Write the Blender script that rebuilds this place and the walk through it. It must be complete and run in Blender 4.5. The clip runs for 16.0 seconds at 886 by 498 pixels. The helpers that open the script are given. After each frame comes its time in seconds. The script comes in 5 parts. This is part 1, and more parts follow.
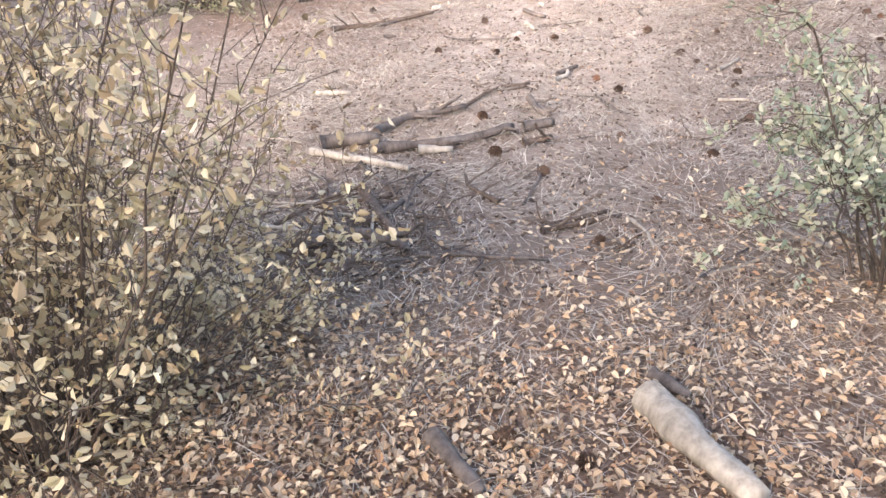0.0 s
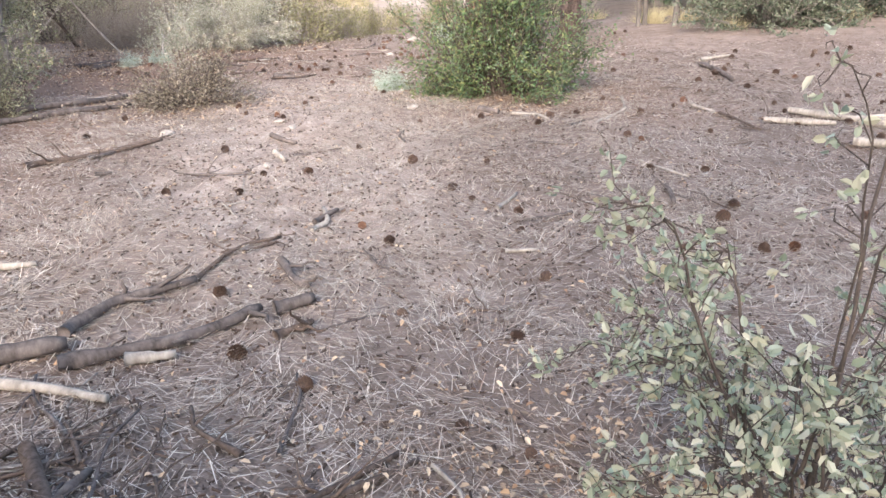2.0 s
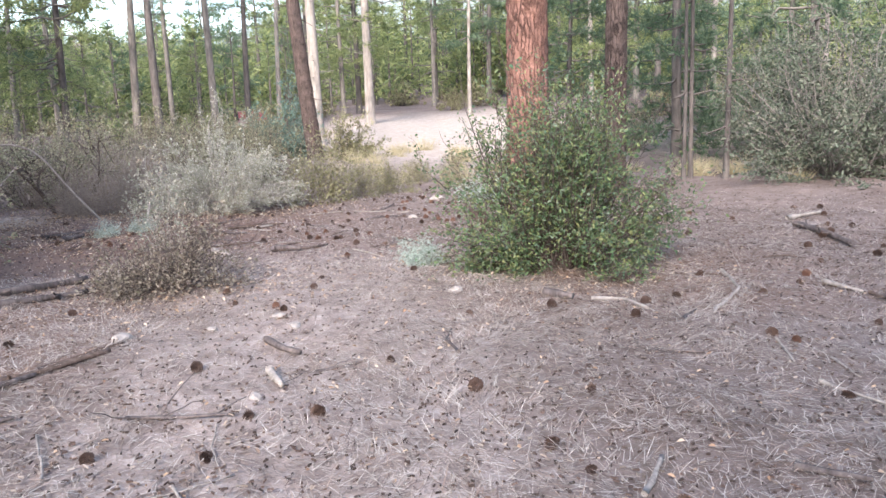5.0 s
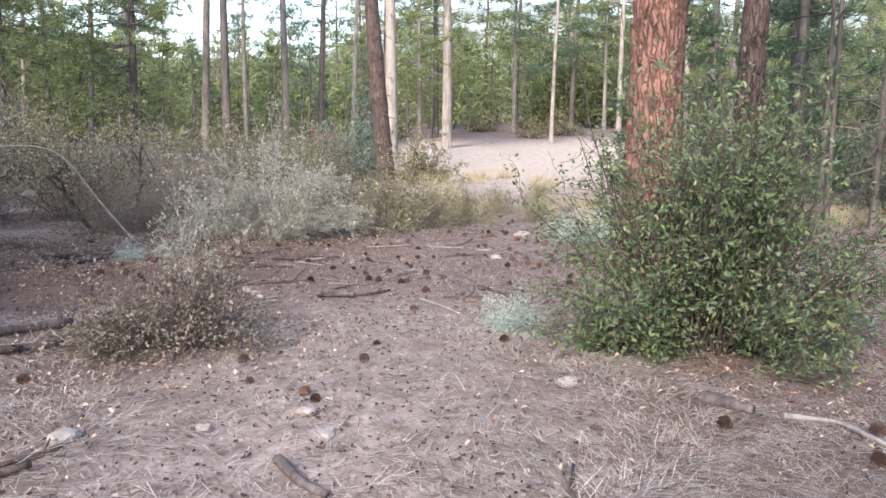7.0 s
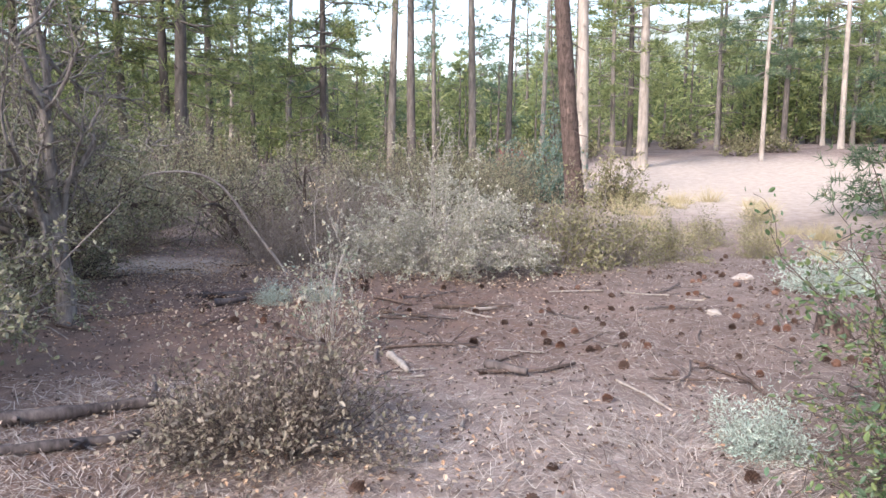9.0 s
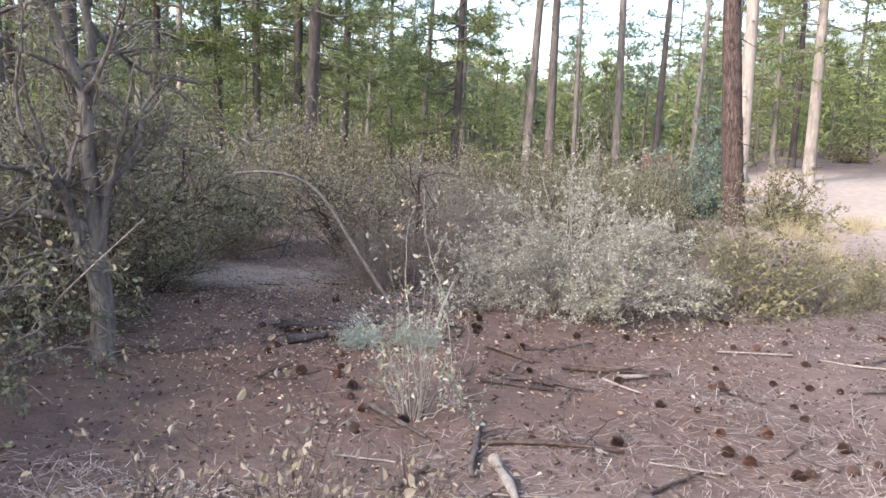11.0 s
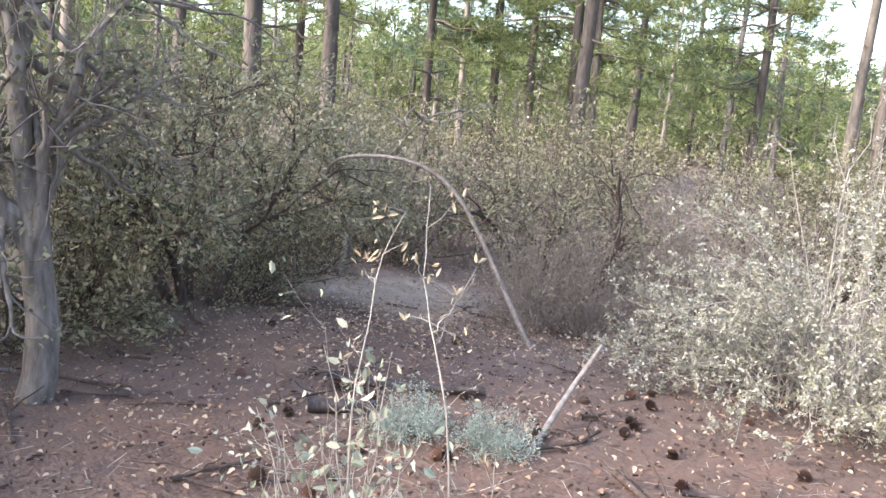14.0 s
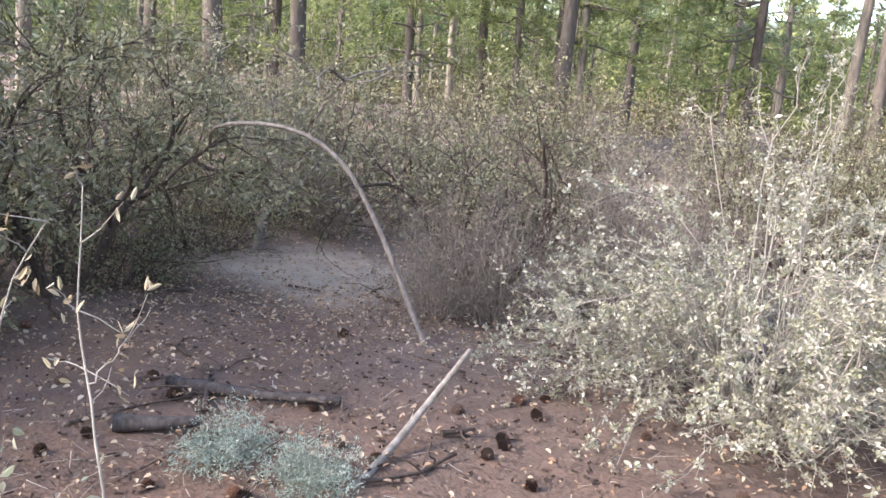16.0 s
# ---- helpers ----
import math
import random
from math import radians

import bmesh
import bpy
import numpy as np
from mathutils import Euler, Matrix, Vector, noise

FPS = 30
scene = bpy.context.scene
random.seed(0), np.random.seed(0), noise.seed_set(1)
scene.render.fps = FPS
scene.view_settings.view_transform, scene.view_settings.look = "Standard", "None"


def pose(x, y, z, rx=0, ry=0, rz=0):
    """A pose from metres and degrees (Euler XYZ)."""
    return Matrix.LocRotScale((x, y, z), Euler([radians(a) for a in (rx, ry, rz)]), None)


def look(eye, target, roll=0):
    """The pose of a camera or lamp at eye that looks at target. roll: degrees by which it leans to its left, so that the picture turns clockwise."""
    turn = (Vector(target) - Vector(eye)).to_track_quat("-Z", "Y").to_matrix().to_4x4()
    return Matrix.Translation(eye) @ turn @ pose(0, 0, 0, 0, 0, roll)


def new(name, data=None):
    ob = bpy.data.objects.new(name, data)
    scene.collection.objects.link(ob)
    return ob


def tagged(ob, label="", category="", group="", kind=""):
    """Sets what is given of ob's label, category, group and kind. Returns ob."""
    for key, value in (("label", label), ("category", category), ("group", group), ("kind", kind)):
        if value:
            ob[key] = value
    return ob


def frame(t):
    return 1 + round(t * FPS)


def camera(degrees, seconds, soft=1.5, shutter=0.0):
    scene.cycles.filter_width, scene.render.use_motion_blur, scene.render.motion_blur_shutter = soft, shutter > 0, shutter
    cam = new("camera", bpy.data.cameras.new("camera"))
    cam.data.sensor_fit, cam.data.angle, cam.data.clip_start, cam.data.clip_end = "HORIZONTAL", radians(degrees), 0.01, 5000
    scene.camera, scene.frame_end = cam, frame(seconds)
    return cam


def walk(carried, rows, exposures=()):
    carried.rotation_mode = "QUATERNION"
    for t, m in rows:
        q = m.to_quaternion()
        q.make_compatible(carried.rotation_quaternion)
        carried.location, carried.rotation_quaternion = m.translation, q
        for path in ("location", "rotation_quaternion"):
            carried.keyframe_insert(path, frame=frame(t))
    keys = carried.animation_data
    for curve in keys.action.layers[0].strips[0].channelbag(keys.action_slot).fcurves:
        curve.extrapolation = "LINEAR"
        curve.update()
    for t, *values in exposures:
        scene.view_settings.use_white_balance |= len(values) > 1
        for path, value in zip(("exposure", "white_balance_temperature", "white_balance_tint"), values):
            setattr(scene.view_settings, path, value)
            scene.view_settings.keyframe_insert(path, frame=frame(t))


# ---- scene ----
cam = camera(58.5, 16.0)
PATH = [
    (0, (0.031, -0.125, 1.631), (-0.233, 1.636, 0.719), -3.6),
    (0.5, (-0.012, 0.118, 1.646), (0.01, 1.98, 0.918), -1.4),
    (1, (-0.024, 0.48, 1.66), (0.197, 2.352, 0.994), -0.9),
    (1.5, (0.025, 0.839, 1.643), (0.353, 2.689, 0.957), -2.9),
    (2, (0.078, 1.128, 1.629), (0.398, 2.968, 0.914), -0.6),
    (2.5, (0.084, 1.415, 1.596), (0.384, 3.264, 0.895), 0.6),
    (3, (0.112, 1.674, 1.61), (0.408, 3.538, 0.949), 0.6),
    (3.5, (-0.016, 2.04, 1.604), (0.298, 3.906, 0.956), -1.4),
    (4, (0.045, 2.435, 1.549), (0.405, 4.346, 1.083), 0.3),
    (4.5, (0.031, 2.897, 1.524), (0.402, 4.835, 1.2), 1.8),
    (4.7, (0.049, 3.063, 1.513), (0.411, 4.997, 1.157), -0.8),
    (6.8, (0.182, 5.2, 1.339), (0.353, 7.175, 1.073), -0.0),
    (7, (0.172, 5.329, 1.361), (0.336, 7.302, 1.077), 1.1),
    (7.5, (0.237, 5.675, 1.371), (0.26, 7.66, 1.121), 3.3),
    (8, (0.225, 6.099, 1.351), (0.122, 8.075, 1.059), 2.7),
    (8.5, (0.245, 6.492, 1.381), (0.044, 8.459, 1.083), 2.9),
    (9, (0.198, 6.959, 1.398), (-0.109, 8.92, 1.152), 0.6),
    (9.5, (0.078, 7.351, 1.417), (-0.279, 9.303, 1.165), 0.6),
    (10, (-0.002, 7.772, 1.431), (-0.539, 9.676, 1.133), 0.4),
    (10.2, (-0.072, 7.961, 1.415), (-0.634, 9.858, 1.126), 1.5),
    (12.5, (-0.13, 9.861, 1.548), (-1.004, 11.646, 1.322), 1.1),
    (13, (-0.185, 10.405, 1.457), (-1.278, 12.054, 1.167), 2.4),
    (13.5, (-0.212, 10.806, 1.402), (-1.434, 12.368, 1.147), 4.7),
    (14, (-0.156, 11.171, 1.364), (-1.437, 12.678, 1.066), 5.2),
    (14.5, (-0.176, 11.57, 1.447), (-1.383, 13.133, 1.133), 4.3),
    (15, (-0.144, 11.829, 1.356), (-1.341, 13.395, 1.018), 5.7),
    (15.5, (-0.084, 12.093, 1.384), (-1.316, 13.626, 1.021), 6.9),
    (16, (-0.015, 12.12, 1.47), (-1.298, 13.599, 1.062), 4.8),
]
walk(cam, [(t, look(eye, target, roll)) for t, eye, target, roll in PATH],
     [(0.0, 2.46, 7550, 13), (1.0, 2.16, 7250, 11), (2.5, 2.12, 7000, 11), (3.5, 2.02, 6750, 11), (4.0, 2.07, 6500, 11), (4.5, 1.97, 6400, 12), (7.0, 1.6, 6500, 14), (9.0, 1.68, 6550, 15), (10.0, 1.79, 6600, 16), (12.5, 1.55, 6800, 13), (13.0, 2.1, 6850, 13), (13.5, 2.34, 6800, 13), (14.0, 2.35, 6800, 13), (14.5, 2.38, 6850, 13), (15.0, 2.12, 6900, 13), (15.5, 2.3, 6850, 12), (16.0, 2.2, 6900, 13)])

# ---- light ----
SUN_ELEV, SUN_FROM = 32.0, 205.0      # degrees; compass bearing (from +y towards +x) the sun stands at
world = bpy.data.worlds.new("sky")
scene.world = world
world.use_nodes = True
wn = world.node_tree.nodes
sky = wn.new("ShaderNodeTexSky")
sky.sky_type = 'NISHITA'
sky.sun_disc = False
sky.sun_elevation = radians(SUN_ELEV)
sky.sun_rotation = radians(SUN_FROM)
sky.air_density, sky.dust_density, sky.ozone_density = 1.0, 1.2, 0.3
wn["Background"].inputs["Strength"].default_value = 0.15
world.node_tree.links.new(sky.outputs[0], wn["Background"].inputs["Color"])
sun_data = bpy.data.lights.new("sun", 'SUN')
sun_data.energy, sun_data.angle, sun_data.color = 2.5, radians(14), (1.0, 0.95, 0.89)
sun = new("sun", sun_data)
a, el = radians(SUN_FROM), radians(SUN_ELEV)
sun.matrix_world = look((40 * math.sin(a) * math.cos(el), 40 * math.cos(a) * math.cos(el), 40 * math.sin(el)), (0, 0, 0))

rng = np.random.default_rng(7)


# ---- materials ----
def material(name):
    m = bpy.data.materials.new(name)
    m.use_nodes = True
    return m, m.node_tree.nodes, m.node_tree.links, m.node_tree.nodes["Principled BSDF"]


def ramp(nodes, stops):
    r = nodes.new("ShaderNodeValToRGB")
    while len(r.color_ramp.elements) < len(stops):
        r.color_ramp.elements.new(0.5)
    for e, (p, c) in zip(r.color_ramp.elements, stops):
        e.position, e.color = p, (*c, 1)
    return r


def noise_node(nodes, links, scale, detail=5, vector=None, rough=0.6):
    n = nodes.new("ShaderNodeTexNoise")
    n.inputs["Scale"].default_value, n.inputs["Detail"].default_value = scale, detail
    n.inputs["Roughness"].default_value = rough
    if vector is not None:
        links.new(vector, n.inputs["Vector"])
    return n


def bump(nodes, links, height, bsdf, strength, distance):
    b = nodes.new("ShaderNodeBump")
    b.inputs["Strength"].default_value, b.inputs["Distance"].default_value = strength, distance
    links.new(height, b.inputs["Height"])
    links.new(b.outputs[0], bsdf.inputs["Normal"])


def mix_color(nodes, links, fac, a, b, mode='MIX'):
    n = nodes.new("ShaderNodeMix")
    n.data_type, n.blend_type = 'RGBA', mode
    for sock, val in ((n.inputs[0], fac), (n.inputs[6], a), (n.inputs[7], b)):
        if isinstance(val, (int, float)):
            sock.default_value = val
        elif isinstance(val, tuple):
            sock.default_value = (*val, 1)
        else:
            links.new(val, sock)
    return n.outputs[2]


def leaf_material(name, colors, rough=0.55, through_light=0.25):
    """Leaves: each its own colour out of the list, light shining through a little."""
    m, n, l, p = material(name)
    g = n.new("ShaderNodeNewGeometry")
    r = ramp(n, [(i / max(1, len(colors) - 1), c) for i, c in enumerate(colors)])
    l.new(g.outputs["Random Per Island"], r.inputs[0])
    tc = n.new("ShaderNodeTexCoord")
    nz = noise_node(n, l, 3.0, 3, tc.outputs["Object"])
    c = mix_color(n, l, 0.5, r.outputs[0], ramp_from(n, l, nz.outputs[0], (0.55, 0.55, 0.55), (1.3, 1.3, 1.3)), 'MULTIPLY')
    l.new(c, p.inputs["Base Color"])
    p.inputs["Roughness"].default_value = rough
    p.inputs["Specular IOR Level"].default_value = 0.3
    t = n.new("ShaderNodeBsdfTranslucent")
    l.new(c, t.inputs["Color"])
    mx = n.new("ShaderNodeMixShader")
    mx.inputs[0].default_value = through_light
    l.new(p.outputs[0], mx.inputs[1])
    l.new(t.outputs[0], mx.inputs[2])
    l.new(mx.outputs[0], n["Material Output"].inputs["Surface"])
    return m


def ramp_from(n, l, value, c0, c1):
    r = ramp(n, [(0.3, c0), (0.7, c1)])
    l.new(value, r.inputs[0])
    return r.outputs[0]


def bark_material(name, dark, light, scale=14, stretch=0.25, bump_d=0.02, rough=0.85):
    m, n, l, p = material(name)
    tc = n.new("ShaderNodeTexCoord")
    mp = n.new("ShaderNodeMapping")
    mp.inputs["Scale"].default_value = (1, 1, stretch)
    l.new(tc.outputs["Object"], mp.inputs[0])
    v = noise_node(n, l, scale, 8, mp.outputs[0], 0.65)
    big = noise_node(n, l, 1.3, 3, tc.outputs["Object"])
    c = mix_color(n, l, 0.6, ramp_from(n, l, v.outputs[0], dark, light),
                  ramp_from(n, l, big.outputs[0], (0.6, 0.6, 0.6), (1.25, 1.2, 1.15)), 'MULTIPLY')
    l.new(c, p.inputs["Base Color"])
    p.inputs["Roughness"].default_value = rough
    p.inputs["Specular IOR Level"].default_value = 0.2
    bump(n, l, v.outputs[0], p, 0.9, bump_d)
    return m


def plate_material(name, crack, plate_a, plate_b):
    """Thick pine bark: flaky plates parted by dark cracks."""
    m, n, l, p = material(name)
    tc = n.new("ShaderNodeTexCoord")
    warp = noise_node(n, l, 14, 5, tc.outputs["Object"], 0.7)
    wv = n.new("ShaderNodeVectorMath")
    wv.operation = 'MULTIPLY_ADD'
    wv.inputs[1].default_value = (0.09, 0.09, 0.2)
    l.new(warp.outputs["Color"], wv.inputs[0])
    l.new(tc.outputs["Object"], wv.inputs[2])
    mp = n.new("ShaderNodeMapping")
    mp.inputs["Scale"].default_value = (1.5, 1.5, 0.3)
    l.new(wv.outputs[0], mp.inputs[0])
    v = n.new("ShaderNodeTexVoronoi")
    v.feature = 'DISTANCE_TO_EDGE'
    v.inputs["Scale"].default_value = 13
    l.new(mp.outputs[0], v.inputs["Vector"])
    r = ramp(n, [(0.0, (0, 0, 0)), (0.05, (0.55, 0.55, 0.55)), (0.16, (1, 1, 1))])
    l.new(v.outputs[0], r.inputs[0])
    fine = noise_node(n, l, 45, 6, mp.outputs[0])
    broad = noise_node(n, l, 5, 4, tc.outputs["Object"])
    plate = mix_color(n, l, 0.7, ramp_from(n, l, fine.outputs[0], plate_a, plate_b), ramp_from(n, l, broad.outputs[0], (0.6, 0.6, 0.62), (1.25, 1.2, 1.2)), 'MULTIPLY')
    gaps = n.new("ShaderNodeMath")
    gaps.operation = 'ADD'
    gaps.use_clamp = True
    l.new(r.outputs[0], gaps.inputs[0])
    l.new(ramp_from(n, l, broad.outputs[0], (0, 0, 0), (0.85, 0.85, 0.85)), gaps.inputs[1])
    c = mix_color(n, l, gaps.outputs[0], crack, plate)
    l.new(c, p.inputs["Base Color"])
    p.inputs["Roughness"].default_value = 0.85
    p.inputs["Specular IOR Level"].default_value = 0.2
    add = n.new("ShaderNodeMath")
    add.operation = 'MULTIPLY_ADD'
    add.inputs[1].default_value = 0.25
    l.new(fine.outputs[0], add.inputs[0])
    l.new(r.outputs[0], add.inputs[2])
    bump(n, l, add.outputs[0], p, 1.0, 0.02)
    return m


def plain_material(name, a, b, scale=20, rough=0.7, metal=0.0, bump_d=0.003):
    m, n, l, p = material(name)
    tc = n.new("ShaderNodeTexCoord")
    nz = noise_node(n, l, scale, 6, tc.outputs["Object"])
    l.new(ramp_from(n, l, nz.outputs[0], a, b), p.inputs["Base Color"])
    p.inputs["Roughness"].default_value, p.inputs["Metallic"].default_value = rough, metal
    bump(n, l, nz.outputs[0], p, 0.5, bump_d)
    return m


def ground_material():
    """Pinkish dust with needle litter, barer along the trodden path and in the clearing."""
    m, n, l, p = material("forest_floor")
    tc = n.new("ShaderNodeTexCoord")
    pos = tc.outputs["Object"]
    big = noise_node(n, l, 0.55, 4, pos)
    mid = noise_node(n, l, 5, 6, pos)
    fine = noise_node(n, l, 60, 8, pos, 0.7)
    mp = n.new("ShaderNodeMapping")
    mp.inputs["Scale"].default_value = (20, 60, 40)
    mp.inputs["Rotation"].default_value = (0, 0, 0.5)
    l.new(pos, mp.inputs[0])
    streak = noise_node(n, l, 2.2, 6, mp.outputs[0], 0.7)
    litter = ramp_from(n, l, streak.outputs[0], LITTER_A, LITTER_B)
    dust = ramp_from(n, l, fine.outputs[0], DUST_A, DUST_B)
    sep = n.new("ShaderNodeSeparateXYZ")
    l.new(pos, sep.inputs[0])

    def band(sock, centre, half):
        a = n.new("ShaderNodeMath")
        a.operation = 'SUBTRACT'
        l.new(sock, a.inputs[0])
        a.inputs[1].default_value = centre
        b = n.new("ShaderNodeMath")
        b.operation = 'ABSOLUTE'
        l.new(a.outputs[0], b.inputs[0])
        c = n.new("ShaderNodeMapRange")
        c.interpolation_type = 'SMOOTHSTEP'
        c.inputs["From Min"].default_value, c.inputs["From Max"].default_value = half * 1.3, half * 0.4
        l.new(b.outputs[0], c.inputs["Value"])
        return c.outputs[0]

    def times(a, b):
        c = n.new("ShaderNodeMath")
        c.operation = 'MULTIPLY'
        l.new(a, c.inputs[0])
        l.new(b, c.inputs[1])
        return c.outputs[0]

    def plus(a, b):
        c = n.new("ShaderNodeMath")
        c.operation = 'ADD'
        c.use_clamp = True
        l.new(a, c.inputs[0])
        l.new(b, c.inputs[1])
        return c.outputs[0]

    path = times(band(sep.outputs[0], 0.0, 1.3), band(sep.outputs[1], 8.4, 3.6))
    clearing = times(band(sep.outputs[0], 6.5, 6.5), band(sep.outputs[1], 34.0, 11.0))
    # one more small patch in the same pale colour, at (-4.6, 16)
    clearing = plus(clearing, times(band(sep.outputs[0], -4.6, 0.9), band(sep.outputs[1], 16.0, 0.7)))
    patch = plus(plus(path, clearing), ramp_from(n, l, big.outputs[0], (0, 0, 0), (0.5, 0.5, 0.5)))
    wear = times(patch, ramp_from(n, l, mid.outputs[0], (0.35, 0.35, 0.35), (1, 1, 1)))
    c = mix_color(n, l, wear, litter, dust)
    duff_shade = plus(times(band(sep.outputs[0], -1.8, 3.2), band(sep.outputs[1], 13.4, 2.1)), times(band(sep.outputs[0], 0.3, 1.9), band(sep.outputs[1], 0.9, 1.9)))
    duff_shade = plus(duff_shade, times(band(sep.outputs[0], 2.7, 1.7), band(sep.outputs[1], 9.6, 1.5)))
    # left of the path: dark litter, with the brush's shade put into the colour
    duff_shade = plus(duff_shade, times(band(sep.outputs[0], -2.7, 1.5), band(sep.outputs[1], 9.3, 2.2)))
    duff_shade = times(duff_shade, ramp_from(n, l, mid.outputs[0], (0.25, 0.25, 0.25), (0.9, 0.9, 0.9)))
    c = mix_color(n, l, duff_shade, c, mix_color(n, l, ramp_from(n, l, fine.outputs[0], (0, 0, 0), (0.8, 0.8, 0.8)), (0.13, 0.085, 0.068), DUFF))
    c = mix_color(n, l, clearing, c, mix_color(n, l, 0.85, c, SAND))
    c = mix_color(n, l, 0.45, c, ramp_from(n, l, mid.outputs[0], (0.62, 0.58, 0.56), (1.2, 1.2, 1.2)), 'MULTIPLY')
    l.new(c, p.inputs["Base Color"])
    p.inputs["Roughness"].default_value = 0.95
    p.inputs["Specular IOR Level"].default_value = 0.1
    bump(n, l, plus(streak.outputs[0], fine.outputs[0]), p, 0.8, 0.02)
    return m


LITTER_A, LITTER_B = (0.062, 0.043, 0.037), (0.29, 0.222, 0.196)
DUST_A, DUST_B = (0.33, 0.262, 0.238), (0.56, 0.47, 0.43)
SAND = (0.48, 0.41, 0.355)
DUFF = (0.32, 0.19, 0.14)
M_GROUND = ground_material()
M_NEEDLE = leaf_material("dry_needles", [(0.08, 0.055, 0.047), (0.24, 0.165, 0.13), (0.66, 0.57, 0.50), (0.36, 0.31, 0.29), (0.14, 0.095, 0.075), (0.76, 0.68, 0.60), (0.42, 0.29, 0.225), (0.18, 0.14, 0.125)], 0.6, 0.0)
M_LITTER = leaf_material("fallen_leaves", [(0.30, 0.17, 0.11), (0.48, 0.32, 0.205), (0.64, 0.51, 0.39), (0.38, 0.285, 0.215), (0.25, 0.16, 0.115)], 0.6, 0.05)
M_CHIP = leaf_material("bark_chips", [(0.05, 0.036, 0.03), (0.09, 0.06, 0.05), (0.06, 0.042, 0.035), (0.16, 0.105, 0.085), (0.08, 0.05, 0.04), (0.42, 0.35, 0.30)], 0.8, 0.0)
M_CONE = plain_material("pine_cone_scales", (0.036, 0.021, 0.017), (0.125, 0.07, 0.05), 60, 0.7)
M_CONE_RED = plain_material("fresh_cone_scales", (0.08, 0.036, 0.026), (0.21, 0.105, 0.068), 60, 0.7)
M_STICK = {"log": bark_material("weathered_log", (0.05, 0.04, 0.04), (0.20, 0.166, 0.16), 22, 0.3, 0.01),
           "twig": bark_material("dark_twig", (0.05, 0.035, 0.03), (0.19, 0.14, 0.12), 40, 0.4, 0.004),
           "pale": bark_material("bleached_wood", (0.19, 0.163, 0.15), (0.46, 0.41, 0.375), 26, 0.3, 0.004)}
M_STONE = plain_material("pale_stone", (0.24, 0.205, 0.185), (0.44, 0.39, 0.36), 12, 0.9, 0, 0.02)
M_TWIG_GREY = bark_material("grey_twigs", (0.15, 0.125, 0.117), (0.38, 0.335, 0.31), 40, 0.4, 0.003)
M_TWIG_PALE = bark_material("pale_twigs", (0.27, 0.24, 0.22), (0.52, 0.48, 0.44), 40, 0.4, 0.003)
M_TWIG_DARK = bark_material("dark_stems", (0.045, 0.035, 0.032), (0.16, 0.125, 0.11), 40, 0.4, 0.004)
M_OAK_BARK = bark_material("grey_oak_bark", (0.10, 0.087, 0.082), (0.36, 0.32, 0.30), 26, 0.25, 0.015)
M_BARK_RED = plate_material("red_pine_bark", (0.09, 0.05, 0.042), (0.17, 0.085, 0.065), (0.34, 0.19, 0.15))
M_BARK_DARK = plate_material("dark_pine_bark", (0.035, 0.026, 0.024), (0.085, 0.06, 0.053), (0.17, 0.125, 0.108))
M_BARK_GREY = bark_material("grey_pine_bark", (0.095, 0.085, 0.078), (0.27, 0.24, 0.215), 9, 0.25, 0.02)
M_BARK_DIM = bark_material("dim_pine_bark", (0.058, 0.05, 0.047), (0.17, 0.148, 0.138), 9, 0.25, 0.02)
# pale grey bark, with the sun on the trunk put into its colour
M_BARK_PALE = bark_material("pale_sunlit_bark", (0.19, 0.165, 0.148), (0.41, 0.365, 0.33), 9, 0.2, 0.015)
M_PINE = leaf_material("pine_needles", [(0.09, 0.125, 0.06), (0.19, 0.24, 0.105), (0.30, 0.34, 0.145), (0.42, 0.44, 0.20)], 0.5, 0.5)
# copy of pine_needles with shade put into the colour
M_PINE_SHADED = leaf_material("shaded_pine_needles", [(0.07, 0.115, 0.075), (0.14, 0.20, 0.12), (0.22, 0.285, 0.165)], 0.5, 0.5)
M_GREEN = leaf_material("glossy_green_leaves", [(0.06, 0.11, 0.05), (0.11, 0.175, 0.08), (0.16, 0.215, 0.09), (0.25, 0.265, 0.115), (0.10, 0.165, 0.10), (0.21, 0.255, 0.17)], 0.4, 0.25)
M_DRY_OAK = leaf_material("dry_oak_leaves", [(0.24, 0.17, 0.11), (0.44, 0.34, 0.225), (0.64, 0.54, 0.40), (0.36, 0.30, 0.18), (0.72, 0.63, 0.50)], 0.55, 0.25)
M_SAP = leaf_material("sapling_leaves", [(0.20, 0.24, 0.17), (0.35, 0.37, 0.265), (0.60, 0.56, 0.45), (0.26, 0.33, 0.27), (0.48, 0.43, 0.31)], 0.5, 0.25)
M_PALE = leaf_material("silvery_leaves", [(0.29, 0.29, 0.225), (0.51, 0.49, 0.41), (0.73, 0.70, 0.63), (0.38, 0.355, 0.225), (0.27, 0.29, 0.21), (0.58, 0.545, 0.46)], 0.5, 0.25)
M_OAKLEAF = leaf_material("grey_green_oak_leaves", [(0.13, 0.14, 0.085), (0.21, 0.22, 0.135), (0.32, 0.315, 0.21), (0.28, 0.25, 0.15), (0.45, 0.43, 0.32)], 0.5, 0.25)
# oak leaves again, darkened in colour as under tree shade
M_SHADED_OAKLEAF = leaf_material("shaded_oak_leaves", [(0.05, 0.065, 0.045), (0.09, 0.11, 0.075), (0.15, 0.17, 0.12), (0.24, 0.25, 0.19)], 0.5, 0.2)
